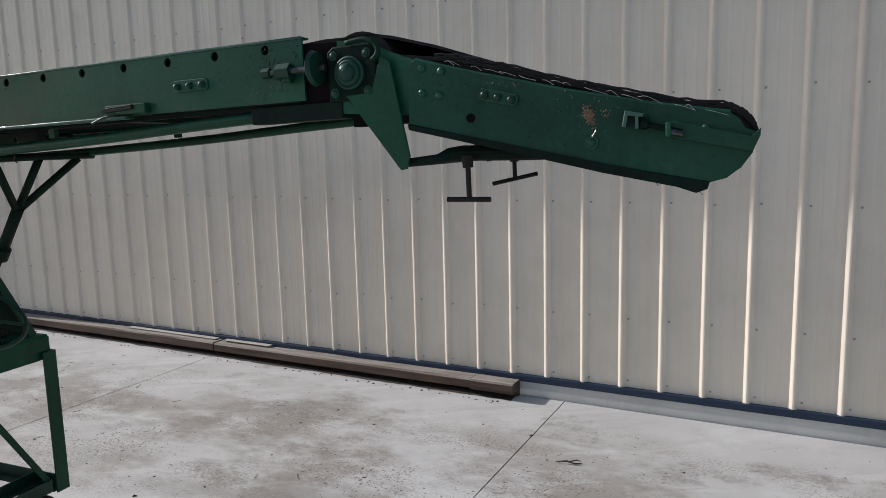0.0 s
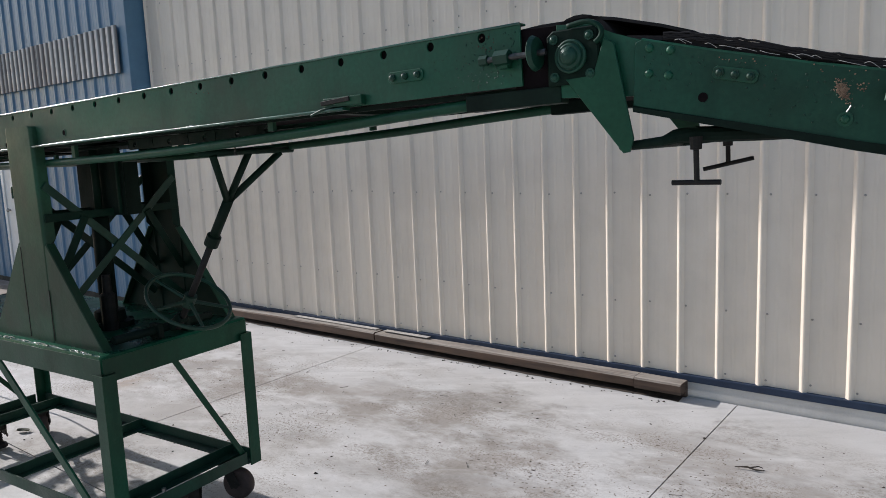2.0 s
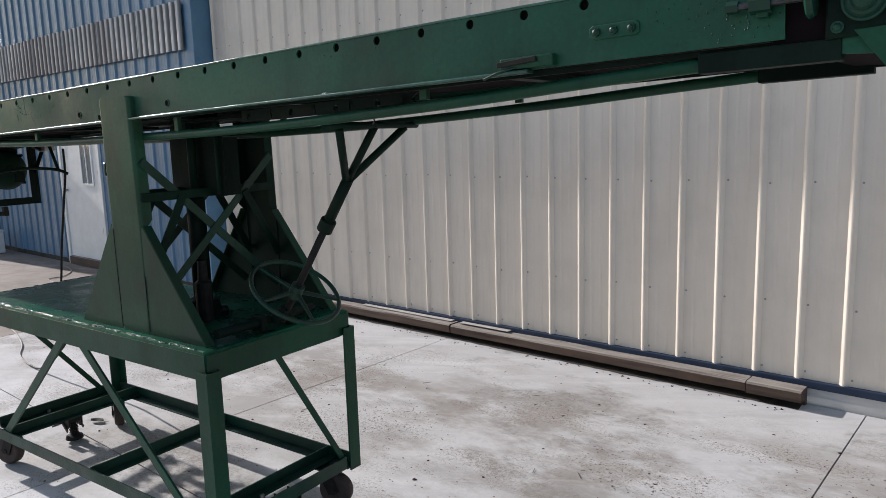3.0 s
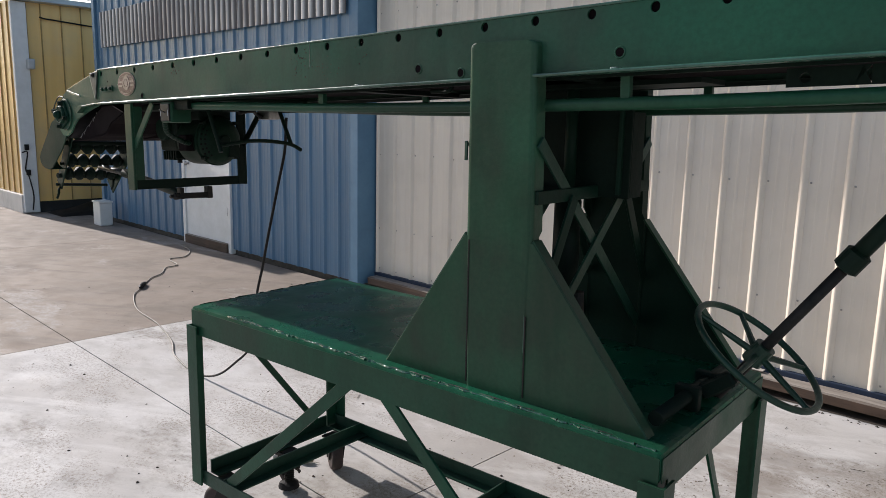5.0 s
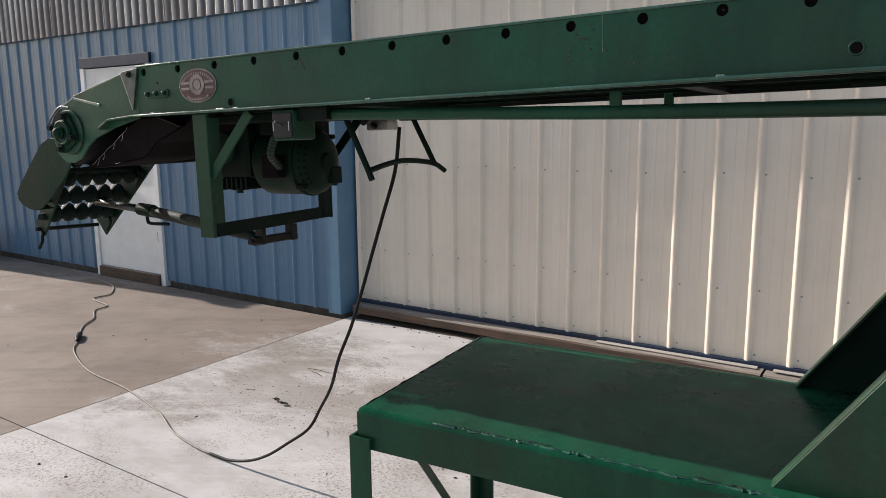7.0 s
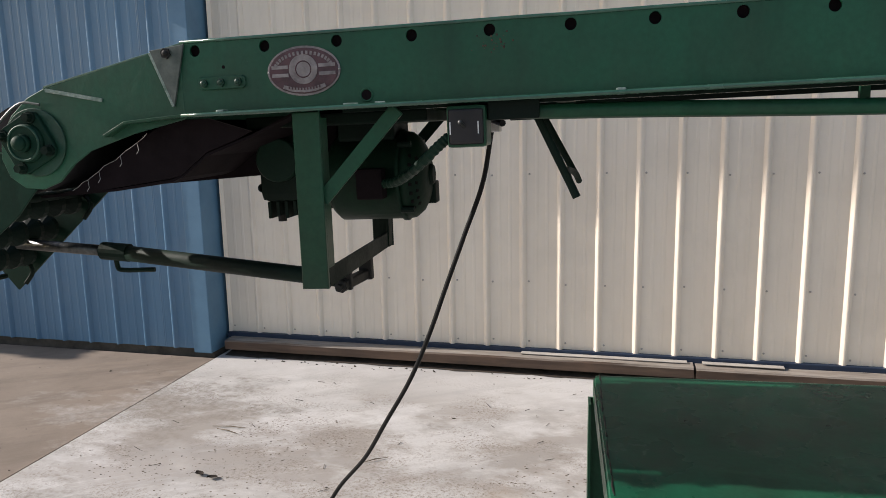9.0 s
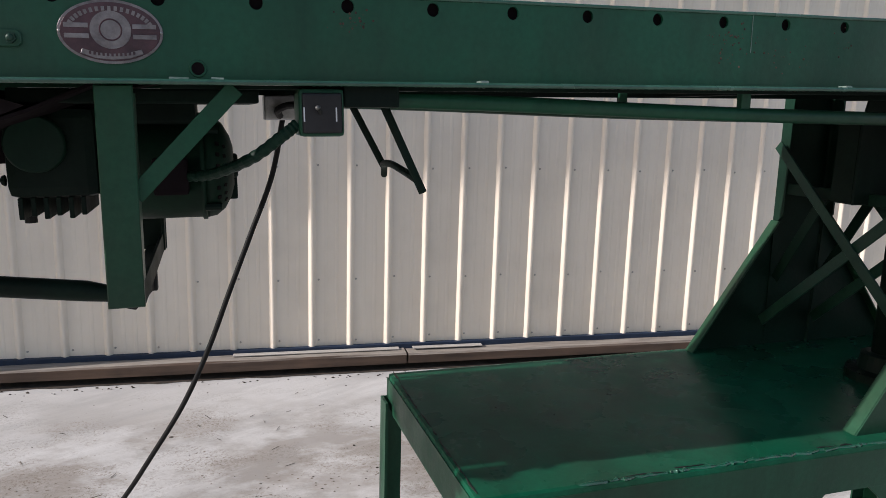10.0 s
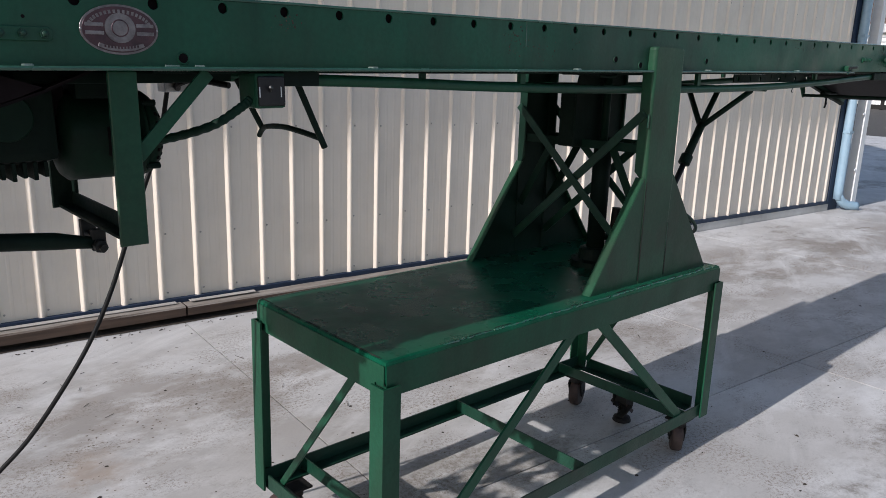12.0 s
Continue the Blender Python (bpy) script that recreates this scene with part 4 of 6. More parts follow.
for cx, cy, cs in ((0.08, 0.085, 200), (0.09, 0.65, 150), (1.765, 0.655, 20), (1.745, 0.05, 35)):
    caster(cx, cy, cs)
for lx, ly in ((0.06, 0.40), (1.80, 0.385)):
    bm = B()
    block(bm, lx - 0.028, lx + 0.028, ly - 0.030, ly + 0.030, 0.115, 0.185, 0.004)
    rod(bm, [(lx, ly, 0.115), (lx, ly, 0.040)], 0.017, 10)
    lock = part("floor_lock", bm, IRON, stand, "dark iron floor lock")
    for k in (-1, 1):
        part("side_plate", plate(B(), [(lx - 0.045, 0.182), (lx + 0.040, 0.182), (lx + 0.030, 0.098), (lx + 0.006, 0.078), (lx - 0.030, 0.090)], ly + k * 0.036 - 0.003, ly + k * 0.036 + 0.003, 0.001), IRON, lock)
        part("link", bar(B(), (lx - 0.035, ly + k * 0.044, 0.120), (lx + 0.022, ly + k * 0.044, 0.070), 0.018, 0.005, (0, 0, 1)), WHEEL, lock)
    part("spring", rod(B(), [(lx + 0.022 * math.cos(k * 1.05), ly + 0.022 * math.sin(k * 1.05), 0.046 + 0.0016 * k) for k in range(40)], 0.0028, 6), IRON, lock)
    bm = B()
    rod(bm, [(lx, ly, 0.016), (lx, ly, 0.034), (lx, ly, 0.046)], [0.046, 0.042, 0.020], 14)
    part("foot", bm, RUBBER, lock)
    part("pedal", bar(B(), (lx - 0.02, ly - 0.05, 0.118), (lx - 0.10, ly - 0.05, 0.082), 0.036, 0.008, (0, 1, 0)), IRON, lock)
    for k in (-1, 1):
        part("bolt", disc(B(), (lx + 0.04 * k, ly - 0.1, 0.192), (0, 0, 1), 0.010, 0.014, 6), STEEL, stand)

# two tall uprights, each a folded post between two triangular gussets
UP_TOP = 1.792


def upright(y0, s, x0, x1, paint):
    """A folded channel post; s is the way its flanges turn."""
    k0, k1 = x0 + 0.004, x1 + 0.012
    bm, rad, wall = B(), 0.014, 0.006
    rows = []
    for z, xa, xb, deep in ((TZ - 0.003, k0 + 0.012, k1 - 0.006, 0.012), (1.296, k0, k1, 0.016), (1.330, k0, k1 - 0.002, 0.05), (UP_TOP - 0.012, x0, x1, 0.05), (UP_TOP - 0.004, x0 + 0.003, x1 - 0.003, 0.05), (UP_TOP, x0 + 0.010, x1 - 0.010, 0.047)):
        outer, inner = [(xa, deep)], [(xa + wall, deep)]
        for cx, a0 in ((xa + rad, 180), (xb - rad, 270)):
            for k in range(6):
                a = radians(a0 + 18 * k)
                for loop, ra in ((outer, rad), (inner, rad - wall)):
                    loop.append((cx + ra * math.cos(a), min(deep, rad + ra * math.sin(a))))
        outer.append((xb, deep))
        inner.append((xb - wall, deep))
        rows.append([bm.verts.new((x, y0 + s * y, z)) for x, y in outer + inner[::-1]])
    n = len(rows[0])
    for r0, r1 in zip(rows, rows[1:]):
        for k in range(n):
            bm.faces.new((r0[k], r0[(k + 1) % n], r1[(k + 1) % n], r1[k]))
    h = n // 2
    for row in (rows[0], rows[-1]):
        for k in range(h - 1):
            bm.faces.new((row[k], row[k + 1], row[n - 2 - k], row[n - 1 - k]))
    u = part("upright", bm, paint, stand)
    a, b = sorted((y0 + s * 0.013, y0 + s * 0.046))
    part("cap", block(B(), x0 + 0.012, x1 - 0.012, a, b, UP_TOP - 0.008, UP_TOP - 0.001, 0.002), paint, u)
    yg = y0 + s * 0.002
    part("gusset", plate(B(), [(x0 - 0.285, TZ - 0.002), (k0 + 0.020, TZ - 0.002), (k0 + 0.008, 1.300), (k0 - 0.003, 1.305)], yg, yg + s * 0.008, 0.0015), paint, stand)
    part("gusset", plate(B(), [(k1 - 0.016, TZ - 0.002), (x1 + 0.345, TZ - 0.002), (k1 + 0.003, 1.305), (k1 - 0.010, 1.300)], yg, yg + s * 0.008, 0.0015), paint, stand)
    # folded lips down the slopes
    for p, q in (((x0 - 0.283, TZ - 0.001), (k0 - 0.001, 1.308)), ((x1 + 0.343, TZ - 0.001), (k1 + 0.001, 1.308))):
        ym = y0 + s * 0.022
        part("lip", bar(B(), (p[0], ym, p[1]), (q[0], ym, q[1]), 0.036, 0.006, (0, 1, 0)), GREEN_POST, stand)


NU, FU = 0.046, 0.716
part("weld_lug", bar(B(), (1.258, NU + 0.006, 1.498), (1.258, NU + 0.006, 1.548), 0.008, 0.007, (0, 1, 0)), GREEN_EDGE, stand)
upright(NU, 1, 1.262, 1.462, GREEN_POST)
for x, z0, z1, width, paint in ((1.2815, 0.900, 1.292, 0.0045, IRON), (1.4660, 0.900, 1.115, 0.0040, IRON), (1.4625, 1.020, 1.118, 0.0030, GREEN_EDGE)):
    part("weld_line", bar(B(), (x, NU - 0.0004, z0), (x - 0.0015, NU - 0.0004, z1), width, 0.002, (1, 0, 0)), paint, stand)
# same post as the near one; its shade is put into the darker paint
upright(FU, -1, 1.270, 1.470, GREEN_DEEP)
# ties and crossed braces between the uprights, in darker greens that carry their shade
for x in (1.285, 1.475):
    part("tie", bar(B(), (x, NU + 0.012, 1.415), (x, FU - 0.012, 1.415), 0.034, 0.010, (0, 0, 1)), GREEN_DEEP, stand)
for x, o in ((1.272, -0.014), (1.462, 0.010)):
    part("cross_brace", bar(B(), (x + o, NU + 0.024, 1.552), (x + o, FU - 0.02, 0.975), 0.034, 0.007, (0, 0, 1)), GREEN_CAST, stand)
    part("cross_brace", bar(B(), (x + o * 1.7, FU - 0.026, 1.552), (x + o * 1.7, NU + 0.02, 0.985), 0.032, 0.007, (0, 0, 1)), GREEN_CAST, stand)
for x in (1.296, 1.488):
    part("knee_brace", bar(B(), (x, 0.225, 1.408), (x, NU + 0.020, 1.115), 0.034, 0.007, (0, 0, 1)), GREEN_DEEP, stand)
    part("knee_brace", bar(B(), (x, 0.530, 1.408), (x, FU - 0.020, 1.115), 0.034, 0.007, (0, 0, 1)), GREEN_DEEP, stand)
# lifting mast: a broad flat head plate behind a round column
CX, CY = 1.400, 0.345
# near-black green puts the shade between the uprights into the mast's colour
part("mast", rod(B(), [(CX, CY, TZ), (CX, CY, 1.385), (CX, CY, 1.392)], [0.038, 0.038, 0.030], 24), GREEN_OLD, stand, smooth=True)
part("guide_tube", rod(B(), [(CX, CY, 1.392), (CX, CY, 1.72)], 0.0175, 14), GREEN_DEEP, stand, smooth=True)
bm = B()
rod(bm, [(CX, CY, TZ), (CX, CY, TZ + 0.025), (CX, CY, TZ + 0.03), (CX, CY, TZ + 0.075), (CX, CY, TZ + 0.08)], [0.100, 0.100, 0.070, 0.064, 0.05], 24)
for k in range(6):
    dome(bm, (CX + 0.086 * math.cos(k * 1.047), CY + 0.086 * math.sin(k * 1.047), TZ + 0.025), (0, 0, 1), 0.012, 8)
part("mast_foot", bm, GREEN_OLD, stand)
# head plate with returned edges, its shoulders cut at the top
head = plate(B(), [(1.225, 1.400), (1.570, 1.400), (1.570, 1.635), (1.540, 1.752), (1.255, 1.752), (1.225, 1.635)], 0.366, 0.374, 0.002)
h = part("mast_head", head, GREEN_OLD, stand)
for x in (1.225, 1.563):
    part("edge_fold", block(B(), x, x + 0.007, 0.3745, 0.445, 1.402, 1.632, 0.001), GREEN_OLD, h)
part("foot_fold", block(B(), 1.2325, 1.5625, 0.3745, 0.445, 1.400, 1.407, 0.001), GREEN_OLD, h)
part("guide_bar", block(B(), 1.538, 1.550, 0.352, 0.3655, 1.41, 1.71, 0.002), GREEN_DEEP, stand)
part("pump", rod(B(), [(1.47, 0.30, TZ), (1.47, 0.30, TZ + 0.16), (1.47, 0.30, TZ + 0.17), (1.47, 0.30, TZ + 0.25)], [0.035, 0.035, 0.022, 0.018], 14), IRON, stand)
part("paint_blob", dome(B(), (1.33, 0.25, TZ - 0.004), (0, 0, 1), 0.028, 12), WELD, stand, "pale worn boss on the top")

# tilting screw with handwheel and three-pronged head
S0, S1 = Vector((1.862, 0.37, 0.935)), Vector((2.236, 0.37, 1.475))
axis = (S1 - S0).normalized()
part("screw", rod(B(), [S0 - axis * 0.02, S0 + axis * 0.46], 0.0135, 14), IRON, stand, smooth=True)
# sleeve, collar and prongs: darker green puts their shade into the colour
part("sleeve", rod(B(), [S0 + axis * 0.44, S1], 0.020, 16), GREEN_DEEP, stand, smooth=True)
part("collar", rod(B(), [S0 + axis * 0.425, S0 + axis * 0.43, S0 + axis * 0.475, S0 + axis * 0.48], [0.020, 0.029, 0.029, 0.021], 16), GREEN_DEEP, stand)
for y in (0.20, 0.37, 0.535):
    part("prong", rod(B(), [S1 - axis * 0.015, (2.365, y, 1.648)], 0.0135, 12), GREEN_DEEP, stand, smooth=True)
part("prong_bar", rod(B(), [(2.365, 0.13, 1.655), (2.365, 0.60, 1.655)], 0.012, 12), GREEN_DEEP, stand, smooth=True)
hub = S0 + axis * 0.135
wheel = part("handwheel", ring(B(), hub, axis, 0.174, 0.0085, 48, 10), GREEN_CAST, stand, smooth=True)
part("hub", rod(B(), [hub - axis * 0.025, hub + axis * 0.03], 0.026, 16), GREEN_CAST, wheel)
u = axis.orthogonal().normalized()
w = axis.cross(u)
for k in range(5):
    a = k * 2 * math.pi / 5 + 0.3
    o = math.cos(a) * u + math.sin(a) * w
    part("spoke", rod(B(), [hub + o * 0.02, hub + o * 0.170], [0.009, 0.0065], 8), GREEN_CAST, wheel)
part("pivot_shaft", rod(B(), [(1.80, 0.10, TZ + 0.034), (1.80, 0.58, TZ + 0.034)], 0.018, 14), GREEN_OLD, stand, smooth=True)
for y in (0.30, 0.44):
    part("pivot_block", block(B(), 1.768, 1.832, y - 0.014, y + 0.014, TZ - 0.002, TZ + 0.062, 0.006), GREEN_OLD, stand)
part("pivot_lug", bar(B(), (1.815, 0.37, TZ + 0.03), S0 + axis * 0.05, 0.05, 0.04, (0, 1, 0)), GREEN_OLD, stand)

# ---- power belt conveyor lying over the stand ----
conv = thing("belt_conveyor", (-5.553, 1.187, 1.775), 3.94, -1.645, label="old dark green steel belt conveyor with a hinged nose", category="conveyor")
STEP, LAST, FAR = 0.1524, 29, 0.56
Z_TOP, Z_BOT, X_END = 0.014, -0.128, 4.525


def side_plate(y, s):
    """The long channel side with its row of axle holes near the top."""
    bm = B()
    zm, rad, n = -0.030, 0.0112, 20

    def square(k):
        a = 2 * math.pi * k / n
        c, d = math.cos(a), math.sin(a)
        return c, d

    x_prev = -0.035
    for k in range(LAST + 1):
        cx = STEP * k
        x0, x1 = x_prev, min(cx + STEP / 2, X_END)
        x_prev = x1
        inner, outer = [], []
        for j in range(n):
            c, d = square(j)
            inner.append(bm.verts.new((cx + rad * c, y, rad * d * 1.05 - 0.002)))
            ex = (x1 - cx if c > 0 else cx - x0) / max(abs(c), 1e-6)
            ez = (Z_TOP if d > 0 else -zm) / max(abs(d), 1e-6)
            t = min(ex, ez)
            outer.append(bm.verts.new((cx + t * c, y, t * d)))
        for j in range(n):
            bm.faces.new((inner[j], outer[j], outer[(j + 1) % n], inner[(j + 1) % n]))
        for ax, az in ((x1, Z_TOP), (x0, Z_TOP), (x0, zm), (x1, zm)):
            turn = (math.atan2(az, ax - cx) % (2 * math.pi)) / (2 * math.pi) * n
            j0 = int(turn) % n
            j1 = (j0 + 1) % n
            if min((outer[j0].co - Vector((ax, y, az))).length, (outer[j1].co - Vector((ax, y, az))).length) > 1e-5:
                bm.faces.new((outer[j0], bm.verts.new((ax, y, az)), outer[j1]))
        q = [bm.verts.new(p) for p in ((x0, y, Z_BOT), (x1, y, Z_BOT), (x1, y, zm), (x0, y, zm))]
        bm.faces.new(q)
    if x_prev < X_END - 0.001:
        q = [bm.verts.new(p) for p in ((x_prev, y, Z_BOT), (X_END, y, Z_BOT), (X_END, y, Z_TOP), (x_prev, y, Z_TOP))]
        bm.faces.new(q)
    bmesh.ops.remove_doubles(bm, verts=bm.verts[:], dist=1e-5)
    bmesh.ops.recalc_face_normals(bm, faces=bm.faces[:])
    r = bmesh.ops.extrude_face_region(bm, geom=bm.faces[:])
    for v in r["geom"]:
        if isinstance(v, bmesh.types.BMVert):
            v.co.y += s * 0.006
    return part("side_plate", bm, GREEN, conv)


near_side = side_plate(0.0, 1)
far_side = side_plate(FAR, -1)
# rolled lips at top and bottom of both sides
for y, s, owner in ((0.0, 1, near_side), (FAR, -1, far_side)):
    a, b = sorted((y - s * 0.004, y + s * 0.032))
    part("top_lip", block(B(), -0.03, X_END, a + (0.004 if s > 0 else 0), b, Z_TOP + 0.0005, Z_TOP + 0.0055, 0.0015), GREEN, owner)
    a, b = sorted((y - s * 0.024, y + s * 0.004))
    # the bottom lip is dented and wavy from years of handling
    lip = B()
    rows_ = []
    for i in range(121):
        u = -0.03 + 4.01 * i / 120
        dent = s * (0.007 * noise.noise((u * 2.1, y, 3.0)) + 0.004 * noise.noise((u * 7.0, y, 8.0)))
        lo_, hi_ = (a - dent, b) if s > 0 else (a, b - dent)
        rows_.append([lip.verts.new(p) for p in ((u, lo_, Z_BOT - 0.008), (u, hi_, Z_BOT - 0.008), (u, hi_, Z_BOT - 0.0005), (u, lo_, Z_BOT - 0.0005))])
    for r0, r1 in zip(rows_, rows_[1:]):
        for k in range(4):
            lip.faces.new((r0[k], r0[(k + 1) % 4], r1[(k + 1) % 4], r1[k]))
    lip.faces.new(rows_[0])
    lip.faces.new(rows_[-1][::-1])
    part("bottom_lip", lip, GREEN_PLAIN, owner)
    # rubbed rolled edges, paler so part of the sun's glint is in their colour
    edge = [(-0.03 + 4.01 * i / 80, (a if s > 0 else b) - s * (0.007 * noise.noise((-0.03 + 4.01 * i / 80) * Vector((2.1, 0, 0)) + Vector((0, y, 3.0))) + 0.004 * noise.noise((-0.03 + 4.01 * i / 80) * Vector((7.0, 0, 0)) + Vector((0, y, 8.0)))), Z_BOT - 0.0042) for i in range(81)]
    part("rolled_edge", rod(B(), edge, 0.0046, 8), GREEN_EDGE, owner, smooth=True)
    part("rolled_edge", rod(B(), [(-0.03 + (X_END + 0.03) * i / 40, y - s * 0.0005, Z_TOP + 0.0028 + 0.001 * noise.noise((i * 0.9, y, 1.0))) for i in range(41)], 0.0036, 8), GREEN_EDGE, owner, smooth=True)
    a, b = sorted((y + s * 0.022, y + s * 0.030))
    # inset strip, near black for the shade under the conveyor
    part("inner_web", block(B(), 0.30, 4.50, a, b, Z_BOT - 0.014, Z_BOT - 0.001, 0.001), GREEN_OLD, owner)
# weld dabs on the bottom lip, rust pocks and a seam in the near side
for x in (0.055, 0.852, 1.680, 2.510, 3.317):
    part("weld_dab", block(B(), x - 0.009, x + 0.009, -0.0255, -0.002, Z_BOT - 0.0085, Z_BOT + 0.004, 0.003), WELD, near_side)
for x0, x1 in ((0.315, 0.345), (0.38, 0.40)):
    part("weld_dab", rod(B(), [(x0, -0.014, Z_BOT + 0.001), (x1, -0.014, Z_BOT + 0.0005)], 0.003, 8), WELD, near_side)
part("seam_weld", block(B(), 9.45 * STEP, 9.45 * STEP + 0.0012, -0.0012, 0.002, -0.06, Z_TOP, 0), WELD, near_side)
bm = B()
for cx, cz, sx, sz, n in ((1.40, -0.045, 0.05, 0.03, 60), (1.53, -0.07, 0.06, 0.025, 20), (1.68, -0.04, 0.03, 0.02, 12), (0.62, -0.03, 0.03, 0.015, 30), (3.35, -0.03, 0.08, 0.03, 10), (4.42, -0.02, 0.05, 0.03, 22)):
    for i in range(n):
        dome(bm, (random.gauss(cx, sx * 0.6), 0.0005, random.gauss(cz, sz * 0.7)), NEAR, random.uniform(0.0008, 0.0028), 6)
part("blistered_paint", bm, CHIP, near_side, kind="stuff")
# extra holes low in the web: near-black discs for their shade, with rims
for x, z in ((0.360, -0.110), (2.512, -0.091), (1.905, -0.092), (2.056, -0.111), (3.92, -0.110)):
    part("hole_rim", ring(B(), (x, -0.0005, z), NEAR, 0.0120, 0.0022, 18, 6), GREEN, near_side)
    part("hole_disc", disc(B(), (x, 0.001, z), NEAR, 0.0115, 0.0022, 16), BELT_BROWN, near_side)


def bolted_tab(x, z, spacing, n, sz, owner, y=0.0, tilt=0.0, rad=0.0085):
    """A small tab with a row of bolts."""
    L = spacing * (n - 1)
    bm = B()
    h, l = sz / 2, L / 2 + sz * 0.55
    ct, st = math.cos(tilt), math.sin(tilt)
    pts = [(-l, -h * 0.6), (-l + h * 0.5, -h), (l - h * 0.5, -h), (l, -h * 0.6), (l, h * 0.6), (l - h * 0.5, h), (-l + h * 0.5, h), (-l, h * 0.6)]
    plate(bm, [(x + a * ct - b * st, z + a * st + b * ct) for a, b in pts], y - 0.005, y - 0.0005, 0.0012)
    t = part("tab", bm, GREEN, owner)
    for i in range(n):
        o = -L / 2 + i * spacing
        bm = B()
        disc(bm, (x + o * ct, y - 0.004, z + o * st), NEAR, rad, 0.008, 6)
        dome(bm, (x + o * ct, y - 0.011, z + o * st), NEAR, rad * 0.72, 10)
        part("bolt", bm, GREEN_CAST, t)


bolted_tab(0.055, -0.069, 0.0375, 3, 0.026, near_side)
# tiny hole above the bolts, a near-black disc for its shade
part("hole_disc", disc(B(), (0.060, 0.001, -0.038), NEAR, 0.0035, 0.0018, 10), BELT_BROWN, near_side)
bolted_tab(4.185, -0.066, 0.040, 3, 0.030, near_side, rad=0.010)
# sliding latch near the nose end
bm = B()
block(bm, 3.905, 4.045, -0.022, -0.0025, -0.125, -0.098, 0.003)
latch = part("latch", bm, GREEN_PLAIN, conv)
part("tongue", bar(B(), (3.90, -0.026, -0.112), (4.005, -0.026, -0.106), 0.012, 0.006, (0, 0, 1)), IRON, latch)
part("tail", rod(B(), [(3.95, -0.02, -0.120), (3.90, -0.03, -0.130), (3.865, -0.034, -0.142)], 0.0032, 6), GREEN_CAST, latch)

# near-black sheets added behind the axle holes so their shaded depth reads dark
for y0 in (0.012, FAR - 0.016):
    part("dark_backing", block(B(), -0.03, X_END - 0.01, y0, y0 + 0.004, -0.10, Z_TOP - 0.003, 0), BELT_BROWN, conv)
# rollers' axle ends show inside the holes; belt runs on top and returns below
for k in range(0, LAST + 1):
    part("roller", rod(B(), [(STEP * k, 0.034, -0.042), (STEP * k, FAR - 0.034, -0.042)], 0.028, 12), IRON, conv)
bm = B()
outer = [(-0.43, -0.085), (-0.25, -0.036), (-0.02, -0.004), (4.44, -0.002), (4.50, 0.010), (4.56, 0.014), (4.62, 0.013), (4.685, 0.015), (4.742, 0.003), (4.80, -0.014), (4.845, -0.027), (4.915, -0.052), (4.926, -0.060)]
inner = [(x, z - 0.007) for x, z in outer]
plate(bm, outer + inner[::-1], 0.045, FAR - 0.045, 0)
part("belt", bm, RUBBER, conv, "black ribbed rubber belt")
bm = B()
lower = [(-0.44, -0.292), (-0.25, -0.282), (-0.11, -0.266), (-0.083, -0.257), (-0.019, -0.212), (0.089, -0.176), (0.20, -0.128), (0.30, -0.108), (4.46, -0.108), (4.58, -0.150), (4.74, -0.155)]
plate(bm, lower + [(x, z - 0.006) for x, z in lower[::-1]], 0.045, FAR - 0.045, 0)
part("return_belt", bm, BELT_BROWN, conv)
# cross ties in the near-black green that carries the underside's shade
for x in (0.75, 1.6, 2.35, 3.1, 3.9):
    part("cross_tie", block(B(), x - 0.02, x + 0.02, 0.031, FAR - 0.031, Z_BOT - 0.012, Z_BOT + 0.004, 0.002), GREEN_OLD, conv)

# truss tubes below both sides, bowed down towards the middle
TUBE = [(0.62, -0.156), (0.95, -0.166), (1.25, -0.178), (1.60, -0.189), (2.05, -0.198), (2.70, -0.203), (3.10, -0.200), (3.45, -0.192), (3.80, -0.181), (4.12, -0.166), (4.40, -0.155)]
for y in (0.032, FAR - 0.032):
    t = part("truss_tube", rod(B(), smooth_path([(x, y, z) for x, z in TUBE], 4), 0.0155, 12), GREEN_PLAIN, conv, smooth=True)
    for x in (1.460, 2.515, 3.634):
        zt = min(TUBE, key=lambda p: abs(p[0] - x))[1]
        wdt = 0.024
        part("spacer", block(B(), x - wdt / 2, x + wdt / 2, y - 0.008, y + 0.008, zt + 0.012, Z_BOT - 0.002, 0.002), GREEN_PLAIN, t)
    part("end_block", block(B(), 4.36, 4.62, y - 0.026, y + 0.022, -0.176, -0.136, 0.003), GREEN_OLD, t)
    part("end_block", block(B(), 0.60, 0.70, y - 0.030, y + 0.020, -0.172, -0.134, 0.003), GREEN_OLD, t)
